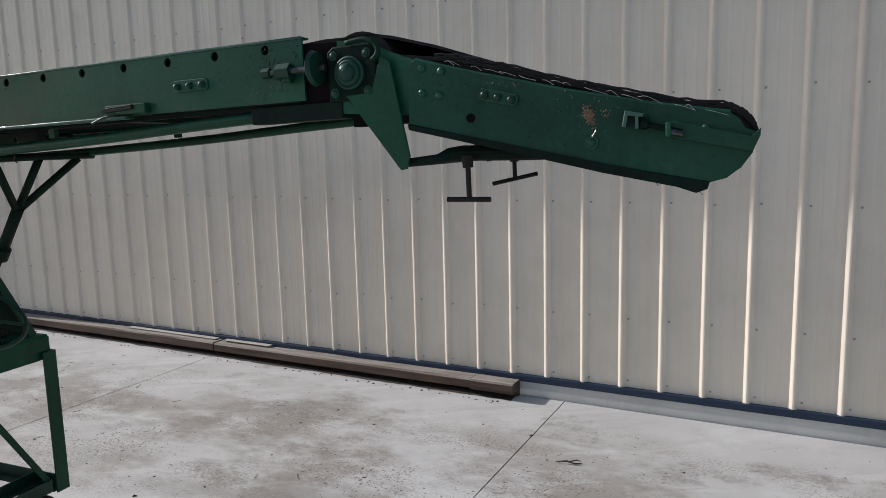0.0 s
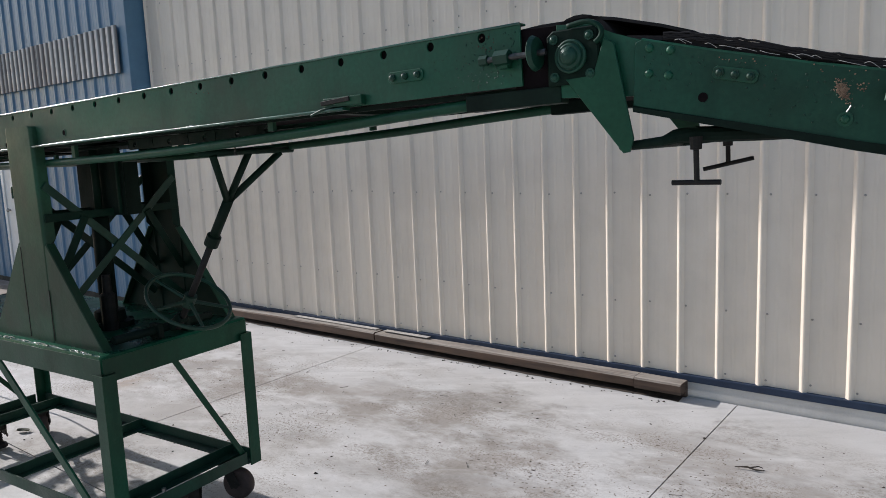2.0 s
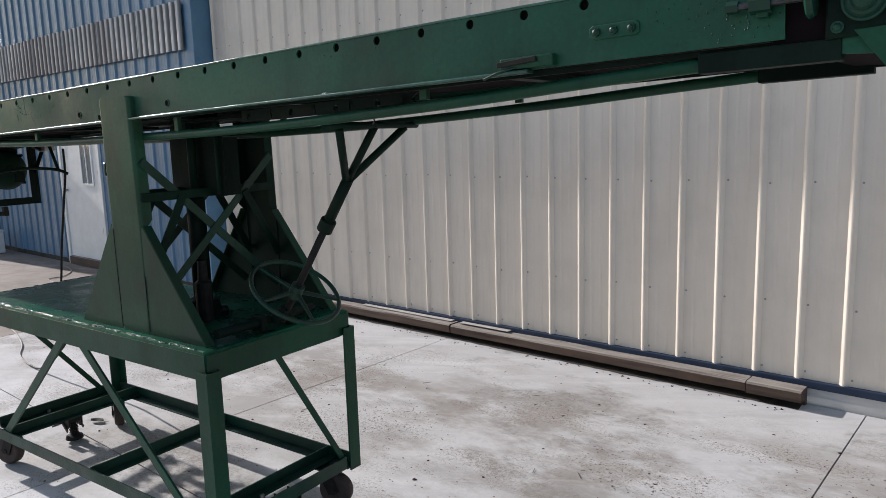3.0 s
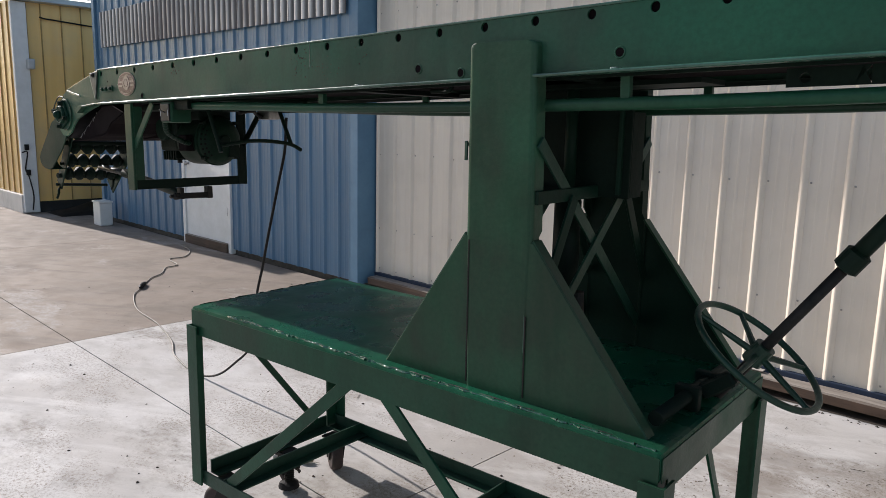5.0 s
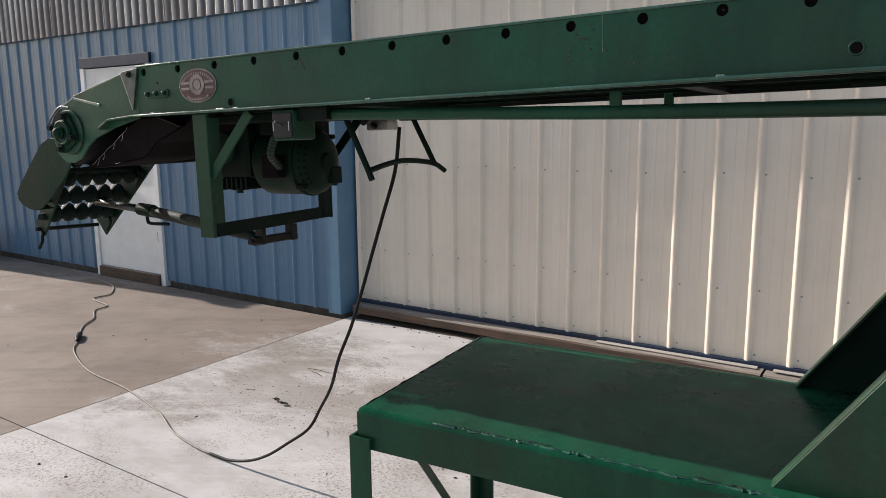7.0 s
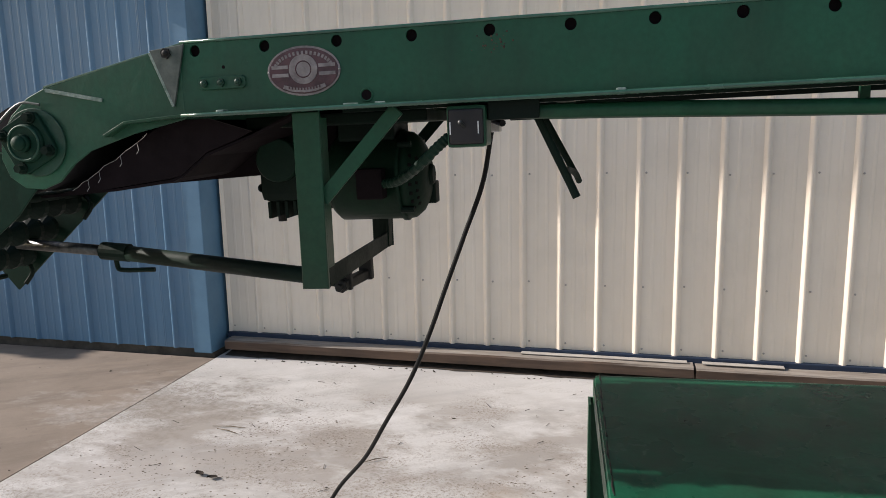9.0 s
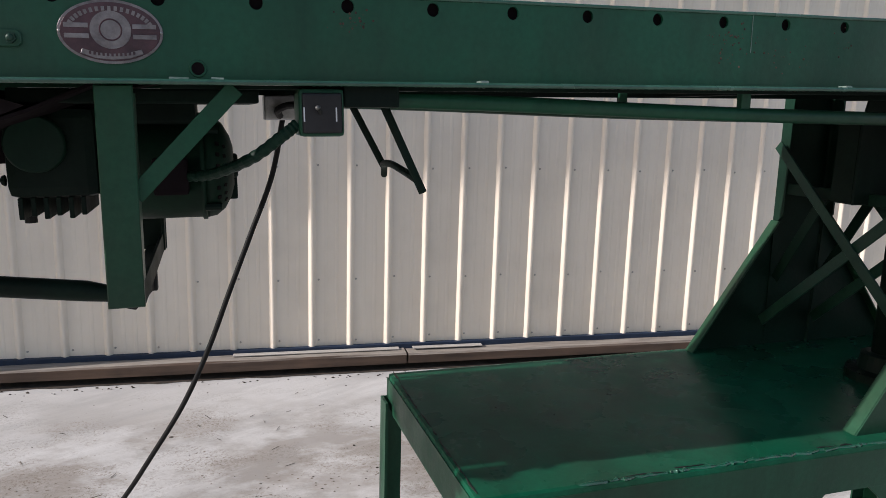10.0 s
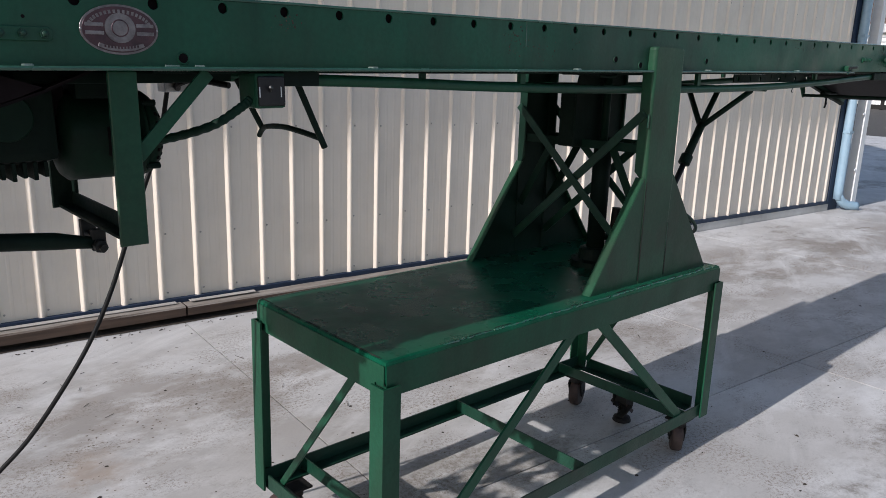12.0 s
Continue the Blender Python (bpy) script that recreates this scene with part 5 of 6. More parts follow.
# lifting channel with round holes over the mast
def drilled_plate(cells, z0, z1, y0, y1, rad, cz):
    """An upright plate along x with a round hole in each cell (x0, x1, hole x)."""
    bm = B()
    n = 16
    for x0, x1, cx in cells:
        inner, outer = [], []
        for j in range(n):
            c, d = math.cos(2 * math.pi * j / n + 0.196), math.sin(2 * math.pi * j / n + 0.196)
            t = min((x1 - cx if c > 0 else cx - x0) / max(abs(c), 1e-6), (z1 - cz if d > 0 else cz - z0) / max(abs(d), 1e-6))
            inner.append(bm.verts.new((cx + rad * c, y0, cz + rad * d)))
            outer.append(bm.verts.new((cx + t * c, y0, cz + t * d)))
        for j in range(n):
            bm.faces.new((inner[j], outer[j], outer[(j + 1) % n], inner[(j + 1) % n]))
        for ax, az in ((x1, z1), (x0, z1), (x0, z0), (x1, z0)):
            turn = ((math.atan2(az - cz, ax - cx) - 0.196) % (2 * math.pi)) / (2 * math.pi) * n
            j0 = int(turn) % n
            bm.faces.new((outer[j0], bm.verts.new((ax, y0, az)), outer[(j0 + 1) % n]))
    bmesh.ops.remove_doubles(bm, verts=bm.verts[:], dist=1e-5)
    bmesh.ops.recalc_face_normals(bm, faces=bm.faces[:])
    r = bmesh.ops.extrude_face_region(bm, geom=bm.faces[:])
    for v in r["geom"]:
        if isinstance(v, bmesh.types.BMVert):
            v.co.y += y1 - y0
    return bm


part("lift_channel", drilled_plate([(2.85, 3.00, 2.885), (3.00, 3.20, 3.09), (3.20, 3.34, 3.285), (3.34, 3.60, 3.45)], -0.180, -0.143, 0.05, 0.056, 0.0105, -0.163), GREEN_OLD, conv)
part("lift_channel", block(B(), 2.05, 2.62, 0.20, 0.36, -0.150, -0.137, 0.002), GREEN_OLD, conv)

# ---- drive end: down-turned cheeks, bearings, hood, motor frame ----
CHEEK = [(-0.034, 0.012), (-0.10, 0.0), (-0.362, -0.058), (-0.405, -0.076), (-0.450, -0.112), (-0.482, -0.158), (-0.488, -0.205), (-0.473, -0.245), (-0.437, -0.271), (-0.393, -0.275), (-0.350, -0.260), (-0.310, -0.220), (-0.268, -0.194), (-0.16, -0.164), (-0.034, -0.138)]
for y, s in ((-0.001, 1), (FAR + 0.001, -1)):
    c = part("cheek", plate(B(), CHEEK, y, y + s * 0.007, 0.0015), GREEN, conv)
    if s > 0:
        part("seam", bar(B(), (-0.355, -0.003, -0.062), (-0.222, -0.003, -0.090), 0.008, 0.004, (0, 0, 1)), WELD, c)
        part("corner_plate", plate(B(), [(-0.098, 0.004), (-0.020, 0.012), (-0.054, -0.112)], -0.008, -0.002, 0.001), GREY_WORN, c, "greyed worn corner plate")
        part("seam", bar(B(), (-0.098, -0.006, 0.0), (-0.056, -0.006, -0.112), 0.006, 0.004, (1, 0, 0)), WELD, c)
        part("bolt", dome(disc(B(), (-0.060, -0.006, -0.004), NEAR, 0.011, 0.007, 6), (-0.060, -0.012, -0.004), NEAR, 0.007, 8), IRON, c)
        part("cheek_lip", bar(B(), (-0.165, -0.013, -0.140), (-0.03, -0.013, Z_BOT - 0.004), 0.024, 0.006, (0, 1, 0)), GREEN_PLAIN, c)
        part("cheek_lip", bar(B(), (-0.215, -0.013, -0.166), (-0.163, -0.013, -0.140), 0.024, 0.006, (0, 1, 0)), GREEN_PLAIN, c)
        # paler green puts the sunlit line of the cheek's edge into its colour
        part("top_edge", bar(B(), (-0.362, 0.012, -0.056), (-0.03, 0.012, 0.014), 0.026, 0.005, (0, 1, 0)), GREEN_EDGE, c)
part("head_pulley", rod(B(), [(-0.44, 0.02, -0.185), (-0.44, FAR - 0.02, -0.185)], 0.098, 28), RUBBER, conv, smooth=True)


def flange_bearing(x, z, y, side, owner):
    """A greasy square-flanged bearing, turned a little, with four bolts, a rimmed housing and a shaft end."""
    turn = radians(27)
    c_, d_ = math.cos(turn), math.sin(turn)

    def at(u, v):
        return x + u * c_ - v * d_, z + u * d_ + v * c_

    h, r = side / 2, side * 0.2
    outline = []
    for k, (cu, cv) in enumerate(((h - r, h - r), (r - h, h - r), (r - h, r - h), (h - r, r - h))):
        for i in range(5):
            a = radians(90 * k + 22.5 * i)
            outline.append(at(cu + r * math.cos(a), cv + r * math.sin(a)))
    b = part("bearing", plate(B(), outline, y - 0.011, y, 0.002), GREEN_DEEP, owner, "greasy cast square-flanged bearing")
    part("backing", disc(B(), (x + 0.012, y + 0.004, z), NEAR, side * 0.66, 0.0045, 30, 0.001), GREEN_CAST, b)
    part("housing", rod(B(), [(x, y - 0.010, z), (x, y - 0.017, z), (x, y - 0.020, z)], [side * 0.40, side * 0.36, side * 0.31], 26), GREEN_DEEP, b, smooth=True)
    part("rim", ring(B(), (x, y - 0.020, z), NEAR, side * 0.33, 0.0030, 28, 8), GREEN_CAST, b, smooth=True)
    part("shaft_end", dome(disc(B(), (x, y - 0.020, z), NEAR, side * 0.17, 0.014, 18), (x, y - 0.033, z), NEAR, side * 0.15, 14), GREEN_DEEP, b, smooth=True)
    part("top_strap", rod(B(), smooth_path([(x - 0.085, y - 0.012, z + 0.020), (x - 0.045, y - 0.013, z + 0.058), (x, y - 0.013, z + 0.085), (x + 0.045, y - 0.012, z + 0.080)], 4), 0.003, 6), GREY_WORN, b)
    for u, v in ((1, 1), (-1, 1), (-1, -1), (1, -1)):
        bx_, bz_ = at(u * side * 0.36, v * side * 0.36)
        bm = disc(B(), (bx_, y - 0.010, bz_), NEAR, side * 0.115, 0.006, 14)
        disc(bm, (bx_, y - 0.015, bz_), NEAR, side * 0.085, 0.014, 6)
        part("bolt", bm, GREEN_OLD, b)


flange_bearing(-0.405, -0.172, -0.008, 0.112, conv)
# hood over the drive pulley: two end plates and a sheet bent over them
HOOD = [(-0.470, -0.195), (-0.525, -0.186), (-0.576, -0.206), (-0.665, -0.288), (-0.740, -0.358), (-0.757, -0.382), (-0.752, -0.406), (-0.730, -0.424), (-0.695, -0.437), (-0.655, -0.442), (-0.618, -0.435), (-0.583, -0.414), (-0.470, -0.334), (-0.415, -0.275)]
hood = part("pulley_hood", plate(B(), HOOD, 0.002, 0.008, 0.001), GREEN_DEEP, conv, "rounded green sheet hood")
bm = B()
arc = HOOD[:11]
o = [bm.verts.new((x, 0.003, z)) for x, z in arc]
p = [bm.verts.new((x, 0.085, z)) for x, z in arc]
for i in range(len(arc) - 1):
    bm.faces.new((o[i], o[i + 1], p[i + 1], p[i]))
bmesh.ops.solidify(bm, geom=bm.faces[:], thickness=0.003)
part("hood_sheet", bm, GREEN_PLAIN, hood, smooth=True)
# hanging run of small wheels beyond the drive pulley
TOP, LOW = (Vector((-0.615, 0.085, -0.308)), Vector((-0.605, 0.425, -0.314))), (Vector((-0.822, 0.112, -0.524)), Vector((-0.880, 0.428, -0.545)))


def on_run(u, v):
    """A point of the wheel run: u down its length, v across it."""
    return TOP[0].lerp(TOP[1], v).lerp(LOW[0].lerp(LOW[1], v), u)


nrm = (LOW[0] - TOP[0]).cross(TOP[1] - TOP[0]).normalized()
tail = part("wheel_frame", bar(B(), on_run(-0.30, 0.02), on_run(1.04, 0.02), 0.070, 0.007, nrm), GREEN_DEEP, conv)
part("frame_side", bar(B(), on_run(-0.30, 0.98), on_run(1.06, 0.98), 0.100, 0.007, nrm), GREEN_DEEP, tail)
for i in range(4):
    u = -0.22 + 0.32 * i
    ax = part("axle", rod(B(), [on_run(u, 0.02), on_run(u, 0.98)], 0.007, 8), STEEL_DULL, tail)
    for j in range(5):
        v = 0.12 + 0.19 * j
        w0, w1 = on_run(u, v - 0.092), on_run(u, v + 0.092)
        part("wheel", rod(B(), [w0, w0.lerp(w1, 0.06), w0.lerp(w1, 0.38), w0.lerp(w1, 0.62), w0.lerp(w1, 0.94), w1], [0.009, 0.015, 0.036, 0.036, 0.015, 0.009], 14), GREEN_OLD, ax)
part("middle_tube", rod(B(), [on_run(0.50, -0.04), on_run(0.50, 1.0)], 0.008, 10), GREEN_OLD, tail, smooth=True)
part("low_rod", rod(B(), [on_run(1.03, -0.04), on_run(1.03, 0.9)], 0.008, 8), GREEN_OLD, tail)
for u in (0.0, 0.80):
    part("cross_tube", rod(B(), [on_run(u, -0.05), on_run(u, 1.05)], 0.013, 12), GREEN_OLD, tail, smooth=True)
for u, v in ((0.0, 0.95), (1.03, 0.02), (0.80, 0.95)):
    q = on_run(u, v) + Vector((0.008, 0, -0.010))
    part("hook", rod(B(), smooth_path([q, q + Vector((0.026, -0.02, -0.014)), q + Vector((0.030, -0.024, -0.034)), q + Vector((0.006, -0.024, -0.062))], 4), 0.0062, 8), GREEN_OLD, tail)
# telescopic stay from the wheel run to the motor frame
stay = part("stay", rod(B(), [(-0.48, 0.325, -0.470), (0.12, 0.247, -0.528), (0.16, 0.240, -0.534), (0.215, 0.232, -0.543)], [0.021, 0.021, 0.017, 0.014], 16), GREEN_OLD, conv, smooth=True)
part("inner_rod", rod(B(), [(-0.74, 0.30, -0.440), (-0.48, 0.325, -0.470)], 0.015, 12), STEEL_DULL, stay, smooth=True)
part("collar", rod(B(), [(-0.50, 0.323, -0.4676), (-0.42, 0.319, -0.4745)], 0.0245, 16), GREEN_OLD, stay)
part("pin_handle", rod(B(), smooth_path([(-0.463, 0.322, -0.480), (-0.462, 0.322, -0.512), (-0.445, 0.322, -0.522), (-0.36, 0.335, -0.524)], 4), 0.0065, 8), GREEN_OLD, stay)

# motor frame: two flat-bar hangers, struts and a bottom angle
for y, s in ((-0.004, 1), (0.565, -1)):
    # the far hanger's shade is put in as near-black green
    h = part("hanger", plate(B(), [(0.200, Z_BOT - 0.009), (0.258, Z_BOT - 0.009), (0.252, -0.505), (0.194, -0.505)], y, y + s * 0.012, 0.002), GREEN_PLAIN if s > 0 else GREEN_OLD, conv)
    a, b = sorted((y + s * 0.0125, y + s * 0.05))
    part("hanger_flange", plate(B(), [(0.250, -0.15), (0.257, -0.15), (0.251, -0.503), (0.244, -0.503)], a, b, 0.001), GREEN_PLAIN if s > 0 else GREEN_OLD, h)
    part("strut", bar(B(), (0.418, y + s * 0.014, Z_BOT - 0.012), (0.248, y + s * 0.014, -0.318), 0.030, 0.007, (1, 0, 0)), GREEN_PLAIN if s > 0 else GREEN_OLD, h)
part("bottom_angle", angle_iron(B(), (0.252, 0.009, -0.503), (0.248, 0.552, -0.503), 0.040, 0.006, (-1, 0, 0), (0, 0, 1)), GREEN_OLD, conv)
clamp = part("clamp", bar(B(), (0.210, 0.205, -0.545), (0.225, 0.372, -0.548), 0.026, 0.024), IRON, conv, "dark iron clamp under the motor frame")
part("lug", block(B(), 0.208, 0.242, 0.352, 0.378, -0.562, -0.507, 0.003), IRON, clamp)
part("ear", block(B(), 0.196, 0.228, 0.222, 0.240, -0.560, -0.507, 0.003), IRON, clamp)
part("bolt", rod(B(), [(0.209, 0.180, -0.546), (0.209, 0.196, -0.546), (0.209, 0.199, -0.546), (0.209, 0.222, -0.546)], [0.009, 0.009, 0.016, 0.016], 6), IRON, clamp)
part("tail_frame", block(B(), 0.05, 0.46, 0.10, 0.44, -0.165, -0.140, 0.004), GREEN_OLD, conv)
# geared motor
MX, MZ = 0.345, -0.294
motor = part("motor", rod(B(), [(x, MX, MZ) for x in (0.165, 0.175, 0.190, 0.345, 0.347, 0.355, 0.357)], [0.060, 0.094, 0.108, 0.108, 0.113, 0.113, 0.106], 36), GREEN_OILY, conv, "round oily green electric motor", True)
bell = part("end_bell", rod(B(), [(x, MX, MZ) for x in (0.3565, 0.375, 0.393, 0.407, 0.413)], [0.109, 0.105, 0.090, 0.064, 0.042], 36), GREEN_OILY, motor, "vented end cover", True)
# vent openings are near-black discs, their shade put in as colour
for ringr, xx, lean in ((0.099, 0.3830, 0.75), (0.086, 0.3950, 1.2)):
    for k in range(7):
        a = radians(150 + 13 * k)
        c_, d_ = math.cos(a), math.sin(a)
        part("vent_slot", disc(B(), (xx - 0.003, MX + ringr * c_, MZ + ringr * d_), (lean, c_, d_), 0.0052, 0.0042, 4), BELT_BROWN, bell)
part("shaft_cap", disc(B(), (0.410, MX, MZ), (1, 0, 0), 0.026, 0.012, 18, 0.004), GREEN_OLD, bell, smooth=True)
for k in range(4):
    a = radians(45 + 90 * k)
    part("bolt", rod(B(), [(0.353, MX + 0.114 * math.cos(a), MZ + 0.110 * math.sin(a)), (0.385, MX + 0.114 * math.cos(a), MZ + 0.110 * math.sin(a))], 0.008, 8), GREEN_OLD, motor)
part("foot", block(B(), 0.375, 0.420, MX + 0.02, MX + 0.07, MZ - 0.075, MZ - 0.020, 0.004), GREEN_OLD, motor)
part("terminal_box", block(B(), 0.260, 0.325, 0.205, 0.262, -0.340, -0.268, 0.006), BELT_BROWN, motor, "small dark junction box")
part("mount", block(B(), 0.205, 0.345, 0.265, 0.425, -0.205, -0.155, 0.008), GREEN_OLD, motor)
gear = part("gearbox", block(B(), -0.005, 0.160, 0.260, 0.430, -0.345, -0.170, 0.022), GREEN_OLD, conv, "greasy ribbed gearbox")
part("cover", disc(B(), (0.055, 0.259, -0.240), NEAR, 0.054, 0.020, 24, 0.004), GREEN_DEEP, gear, smooth=True)
for i in range(6):
    part("fin", block(B(), 0.012 + i * 0.022, 0.021 + i * 0.022, 0.265, 0.425, -0.385 + 0.006 * (i % 2), -0.343, 0.002), GREEN_OLD, gear)
for i in range(3):
    part("bolt", dome(B(), (-0.009, 0.285 + 0.06 * i, -0.31), (-1, 0, 0), 0.011, 8), GREEN_OLD, gear)
part("drain_plug", rod(B(), [(0.013, 0.349, -0.345), (0.013, 0.349, -0.402)], 0.012, 8), IRON, gear)
part("shaft", rod(B(), [(0.160, MX, -0.285), (0.185, MX, -0.285)], 0.03, 14), IRON, gear)
# near-black sheet added to fill the dark space behind the belt
part("dark_fill_sheet", plate(B(), [(-0.40, -0.12), (-0.02, -0.14), (0.19, -0.145), (0.19, -0.285), (0.0, -0.278), (-0.30, -0.292), (-0.40, -0.292)], 0.30, 0.44, 0.004), BELT_BROWN, conv)
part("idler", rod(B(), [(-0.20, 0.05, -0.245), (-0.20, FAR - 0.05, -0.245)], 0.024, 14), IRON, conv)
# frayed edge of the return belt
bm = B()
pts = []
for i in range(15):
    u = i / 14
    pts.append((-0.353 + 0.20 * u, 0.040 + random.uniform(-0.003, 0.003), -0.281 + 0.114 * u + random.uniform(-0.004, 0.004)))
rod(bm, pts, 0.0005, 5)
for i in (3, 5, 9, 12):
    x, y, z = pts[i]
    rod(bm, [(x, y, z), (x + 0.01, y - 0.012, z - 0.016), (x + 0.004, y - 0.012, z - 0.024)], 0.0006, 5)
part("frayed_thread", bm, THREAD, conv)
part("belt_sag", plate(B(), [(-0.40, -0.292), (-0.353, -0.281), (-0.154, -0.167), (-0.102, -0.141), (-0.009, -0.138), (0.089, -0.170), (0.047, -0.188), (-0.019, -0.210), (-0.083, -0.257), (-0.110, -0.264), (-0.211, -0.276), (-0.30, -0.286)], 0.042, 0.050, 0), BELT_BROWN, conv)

# switch box, conduit, outlet box and hanging lead
sw = part("switch_box", block(B(), 0.520, 0.598, -0.012, 0.078, -0.222, -0.140, 0.008), GREEN_PLAIN, conv)
part("switch_plate", block(B(), 0.525, 0.593, -0.0165, -0.0125, -0.216, -0.148, 0.004), BLACK_FACE, sw, "black enamel switch plate")
part("toggle", dome(rod(B(), [(0.556, -0.016, -0.182), (0.550, -0.031, -0.172)], 0.003, 8), (0.550, -0.030, -0.173), (-0.3, -0.8, 0.45), 0.005, 10), STEEL_DULL, sw)
for x, z0, z1 in ((0.528, -0.196, -0.172), (0.583, -0.196, -0.172)):
    part("marking", block(B(), x - 0.0012, x + 0.0012, -0.0172, -0.0163, z0, z1, 0), WHITE_MARK, sw)
part("conduit", rod(B(), [(p.x, p.y, p.z) for p in smooth_path([(0.320, 0.225, -0.305), (0.372, 0.16, -0.296), (0.44, 0.06, -0.262), (0.492, 0.02, -0.222), (0.520, 0.015, -0.200)], 8)], [0.0098 + 0.0016 * (k % 2) for k in range(33)], 12), GREEN_DEEP, conv)
out = part("outlet_box", block(B(), 0.490, 0.575, 0.47, 0.53, -0.200, -0.142, 0.004), STEEL, conv, "galvanised outlet box")
part("plug", rod(B(), smooth_path([(0.525, 0.468, -0.190), (0.52, 0.440, -0.176), (0.55, 0.40, -0.165), (0.60, 0.30, -0.178)], 4), 0.0085, 8), CORD, out)
# bail hanging under the truss
bail = part("bail", rod(B(), [(0.690, 0.095, -0.165), (0.757, 0.097, -0.312), (0.768, 0.096, -0.337)], 0.0085, 10), GREEN_OLD, conv, "near-black bent rod bail")
part("leg", rod(B(), [(0.690, 0.440, -0.165), (0.764, 0.440, -0.309)], 0.0085, 10), GREEN_OLD, bail)
part("bar", rod(B(), smooth_path([(0.757, 0.097, -0.312), (0.750, 0.19, -0.300), (0.746, 0.28, -0.293), (0.752, 0.38, -0.299), (0.766, 0.442, -0.311), (0.775, 0.484, -0.334)], 3), 0.008, 10), GREEN_OLD, bail)
part("hook_pin", rod(B(), smooth_path([(1.90, 0.06, -0.150), (1.97, 0.05, -0.152), (1.985, 0.05, -0.140)], 4), 0.006, 8), GREEN_OLD, conv)
# oval maker's plate with a round boss, side bars and two arcs of unreadable lettering
def oval(cx, cz, rx, rz, y0, y1, n=40):
    return plate(B(), [(cx + rx * math.cos(2 * math.pi * k / n), cz + rz * math.sin(2 * math.pi * k / n)) for k in range(n)], y0, y1, 0.0006)


name_plate = part("maker_plate", oval(0.233, -0.056, 0.077, 0.049, -0.0025, -0.0005), PLATE_SILVER, conv, "worn maroon and silver oval maker's plate")
part("field", oval(0.233, -0.056, 0.073, 0.045, -0.0036, -0.0026), PLATE_RED, name_plate)
part("boss", oval(0.233, -0.053, 0.030, 0.029, -0.0052, -0.0037), PLATE_SILVER, name_plate)
part("boss_ring", ring(B(), (0.233, -0.0052, -0.053), NEAR, 0.016, 0.0012, 24, 6), PLATE_RED, name_plate)
for sx in (-1, 1):
    for dz in (-0.008, 0.008):
        x0, x1 = sorted((0.233 + sx * 0.032, 0.233 + sx * 0.067))
        part("bar_mark", block(B(), x0, x1, -0.0047, -0.0037, -0.055 + dz - 0.0035, -0.055 + dz + 0.0035, 0.0004), PLATE_SILVER, name_plate)
for k in range(17):
    a = radians(158 - 136 * k / 16)
    c = (0.233 + 0.062 * math.cos(a), -0.056 + 0.0355 * math.sin(a))
    t = (-0.062 * math.sin(a), 0.0355 * math.cos(a))
    l = math.hypot(*t)
    t = (t[0] / l * 0.0023, t[1] / l * 0.0023)
    n_ = (-t[1] * 1.5, t[0] * 1.5)
    part("letter_bar", plate(B(), [(c[0] - t[0] - n_[0], c[1] - t[1] - n_[1]), (c[0] + t[0] - n_[0], c[1] + t[1] - n_[1]), (c[0] + t[0] + n_[0], c[1] + t[1] + n_[1]), (c[0] - t[0] + n_[0], c[1] - t[1] + n_[1])], -0.0044, -0.0037, 0), PLATE_SILVER, name_plate)
part("scroll", plate(B(), [(0.190, -0.082), (0.210, -0.088), (0.233, -0.0895), (0.256, -0.088), (0.276, -0.082), (0.279, -0.089), (0.258, -0.0965), (0.233, -0.0985), (0.208, -0.0965), (0.187, -0.089)], -0.0047, -0.0037, 0.0004), PLATE_SILVER, name_plate)
for k in range(11):
    x = 0.201 + k * 0.0064
    part("letter_bar", block(B(), x - 0.0018, x + 0.0018, -0.0052, -0.0046, -0.0935 + 0.00012 * (k - 5) ** 2, -0.0885 + 0.00012 * (k - 5) ** 2, 0), PLATE_RED, name_plate)
for sx in (-1, 1):
    part("rivet", dome(B(), (0.233 + sx * 0.0745, -0.002, -0.056), NEAR, 0.0025, 8), STEEL, name_plate)

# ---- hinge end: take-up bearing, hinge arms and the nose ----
# near-black plate puts the shaded gap behind the take-up screw into colour
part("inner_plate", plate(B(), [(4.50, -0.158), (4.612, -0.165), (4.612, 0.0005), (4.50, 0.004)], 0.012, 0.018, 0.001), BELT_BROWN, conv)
part("inner_plate", plate(B(), [(4.614, -0.165), (4.815, -0.180), (4.822, -0.064), (4.745, -0.036), (4.70, -0.010), (4.62, 0.0), (4.614, 0.0005)], 0.010, 0.018, 0.001), GREEN, conv)
part("inner_plate", plate(B(), [(4.50, -0.158), (4.80, -0.165), (4.80, -0.062), (4.73, -0.010), (4.62, 0.0), (4.50, 0.004)], FAR - 0.028, FAR - 0.020, 0.001), GREEN_OLD, conv)
part("tail_pulley", rod(B(), [(4.655, 0.045, -0.068), (4.655, FAR - 0.045, -0.068)], 0.090, 28), RUBBER, conv, smooth=True)
part("bearing_base", plate(B(), [(4.594, -0.138), (4.722, -0.136), (4.720, -0.022), (4.707, -0.014), (4.610, -0.014), (4.594, -0.026)], -0.006, 0.009, 0.004), GREEN_OLD, conv)
tb = part("bearing", disc(disc(B(), (4.657, -0.005, -0.077), NEAR, 0.035, 0.014, 26, 0.003), (4.657, -0.018, -0.077), NEAR, 0.029, 0.010, 24, 0.004), GREEN_CAST, conv, "greasy cast bearing", True)
part("cap", dome(B(), (4.657, -0.027, -0.077), NEAR, 0.021, 16), GREEN_CAST, tb)
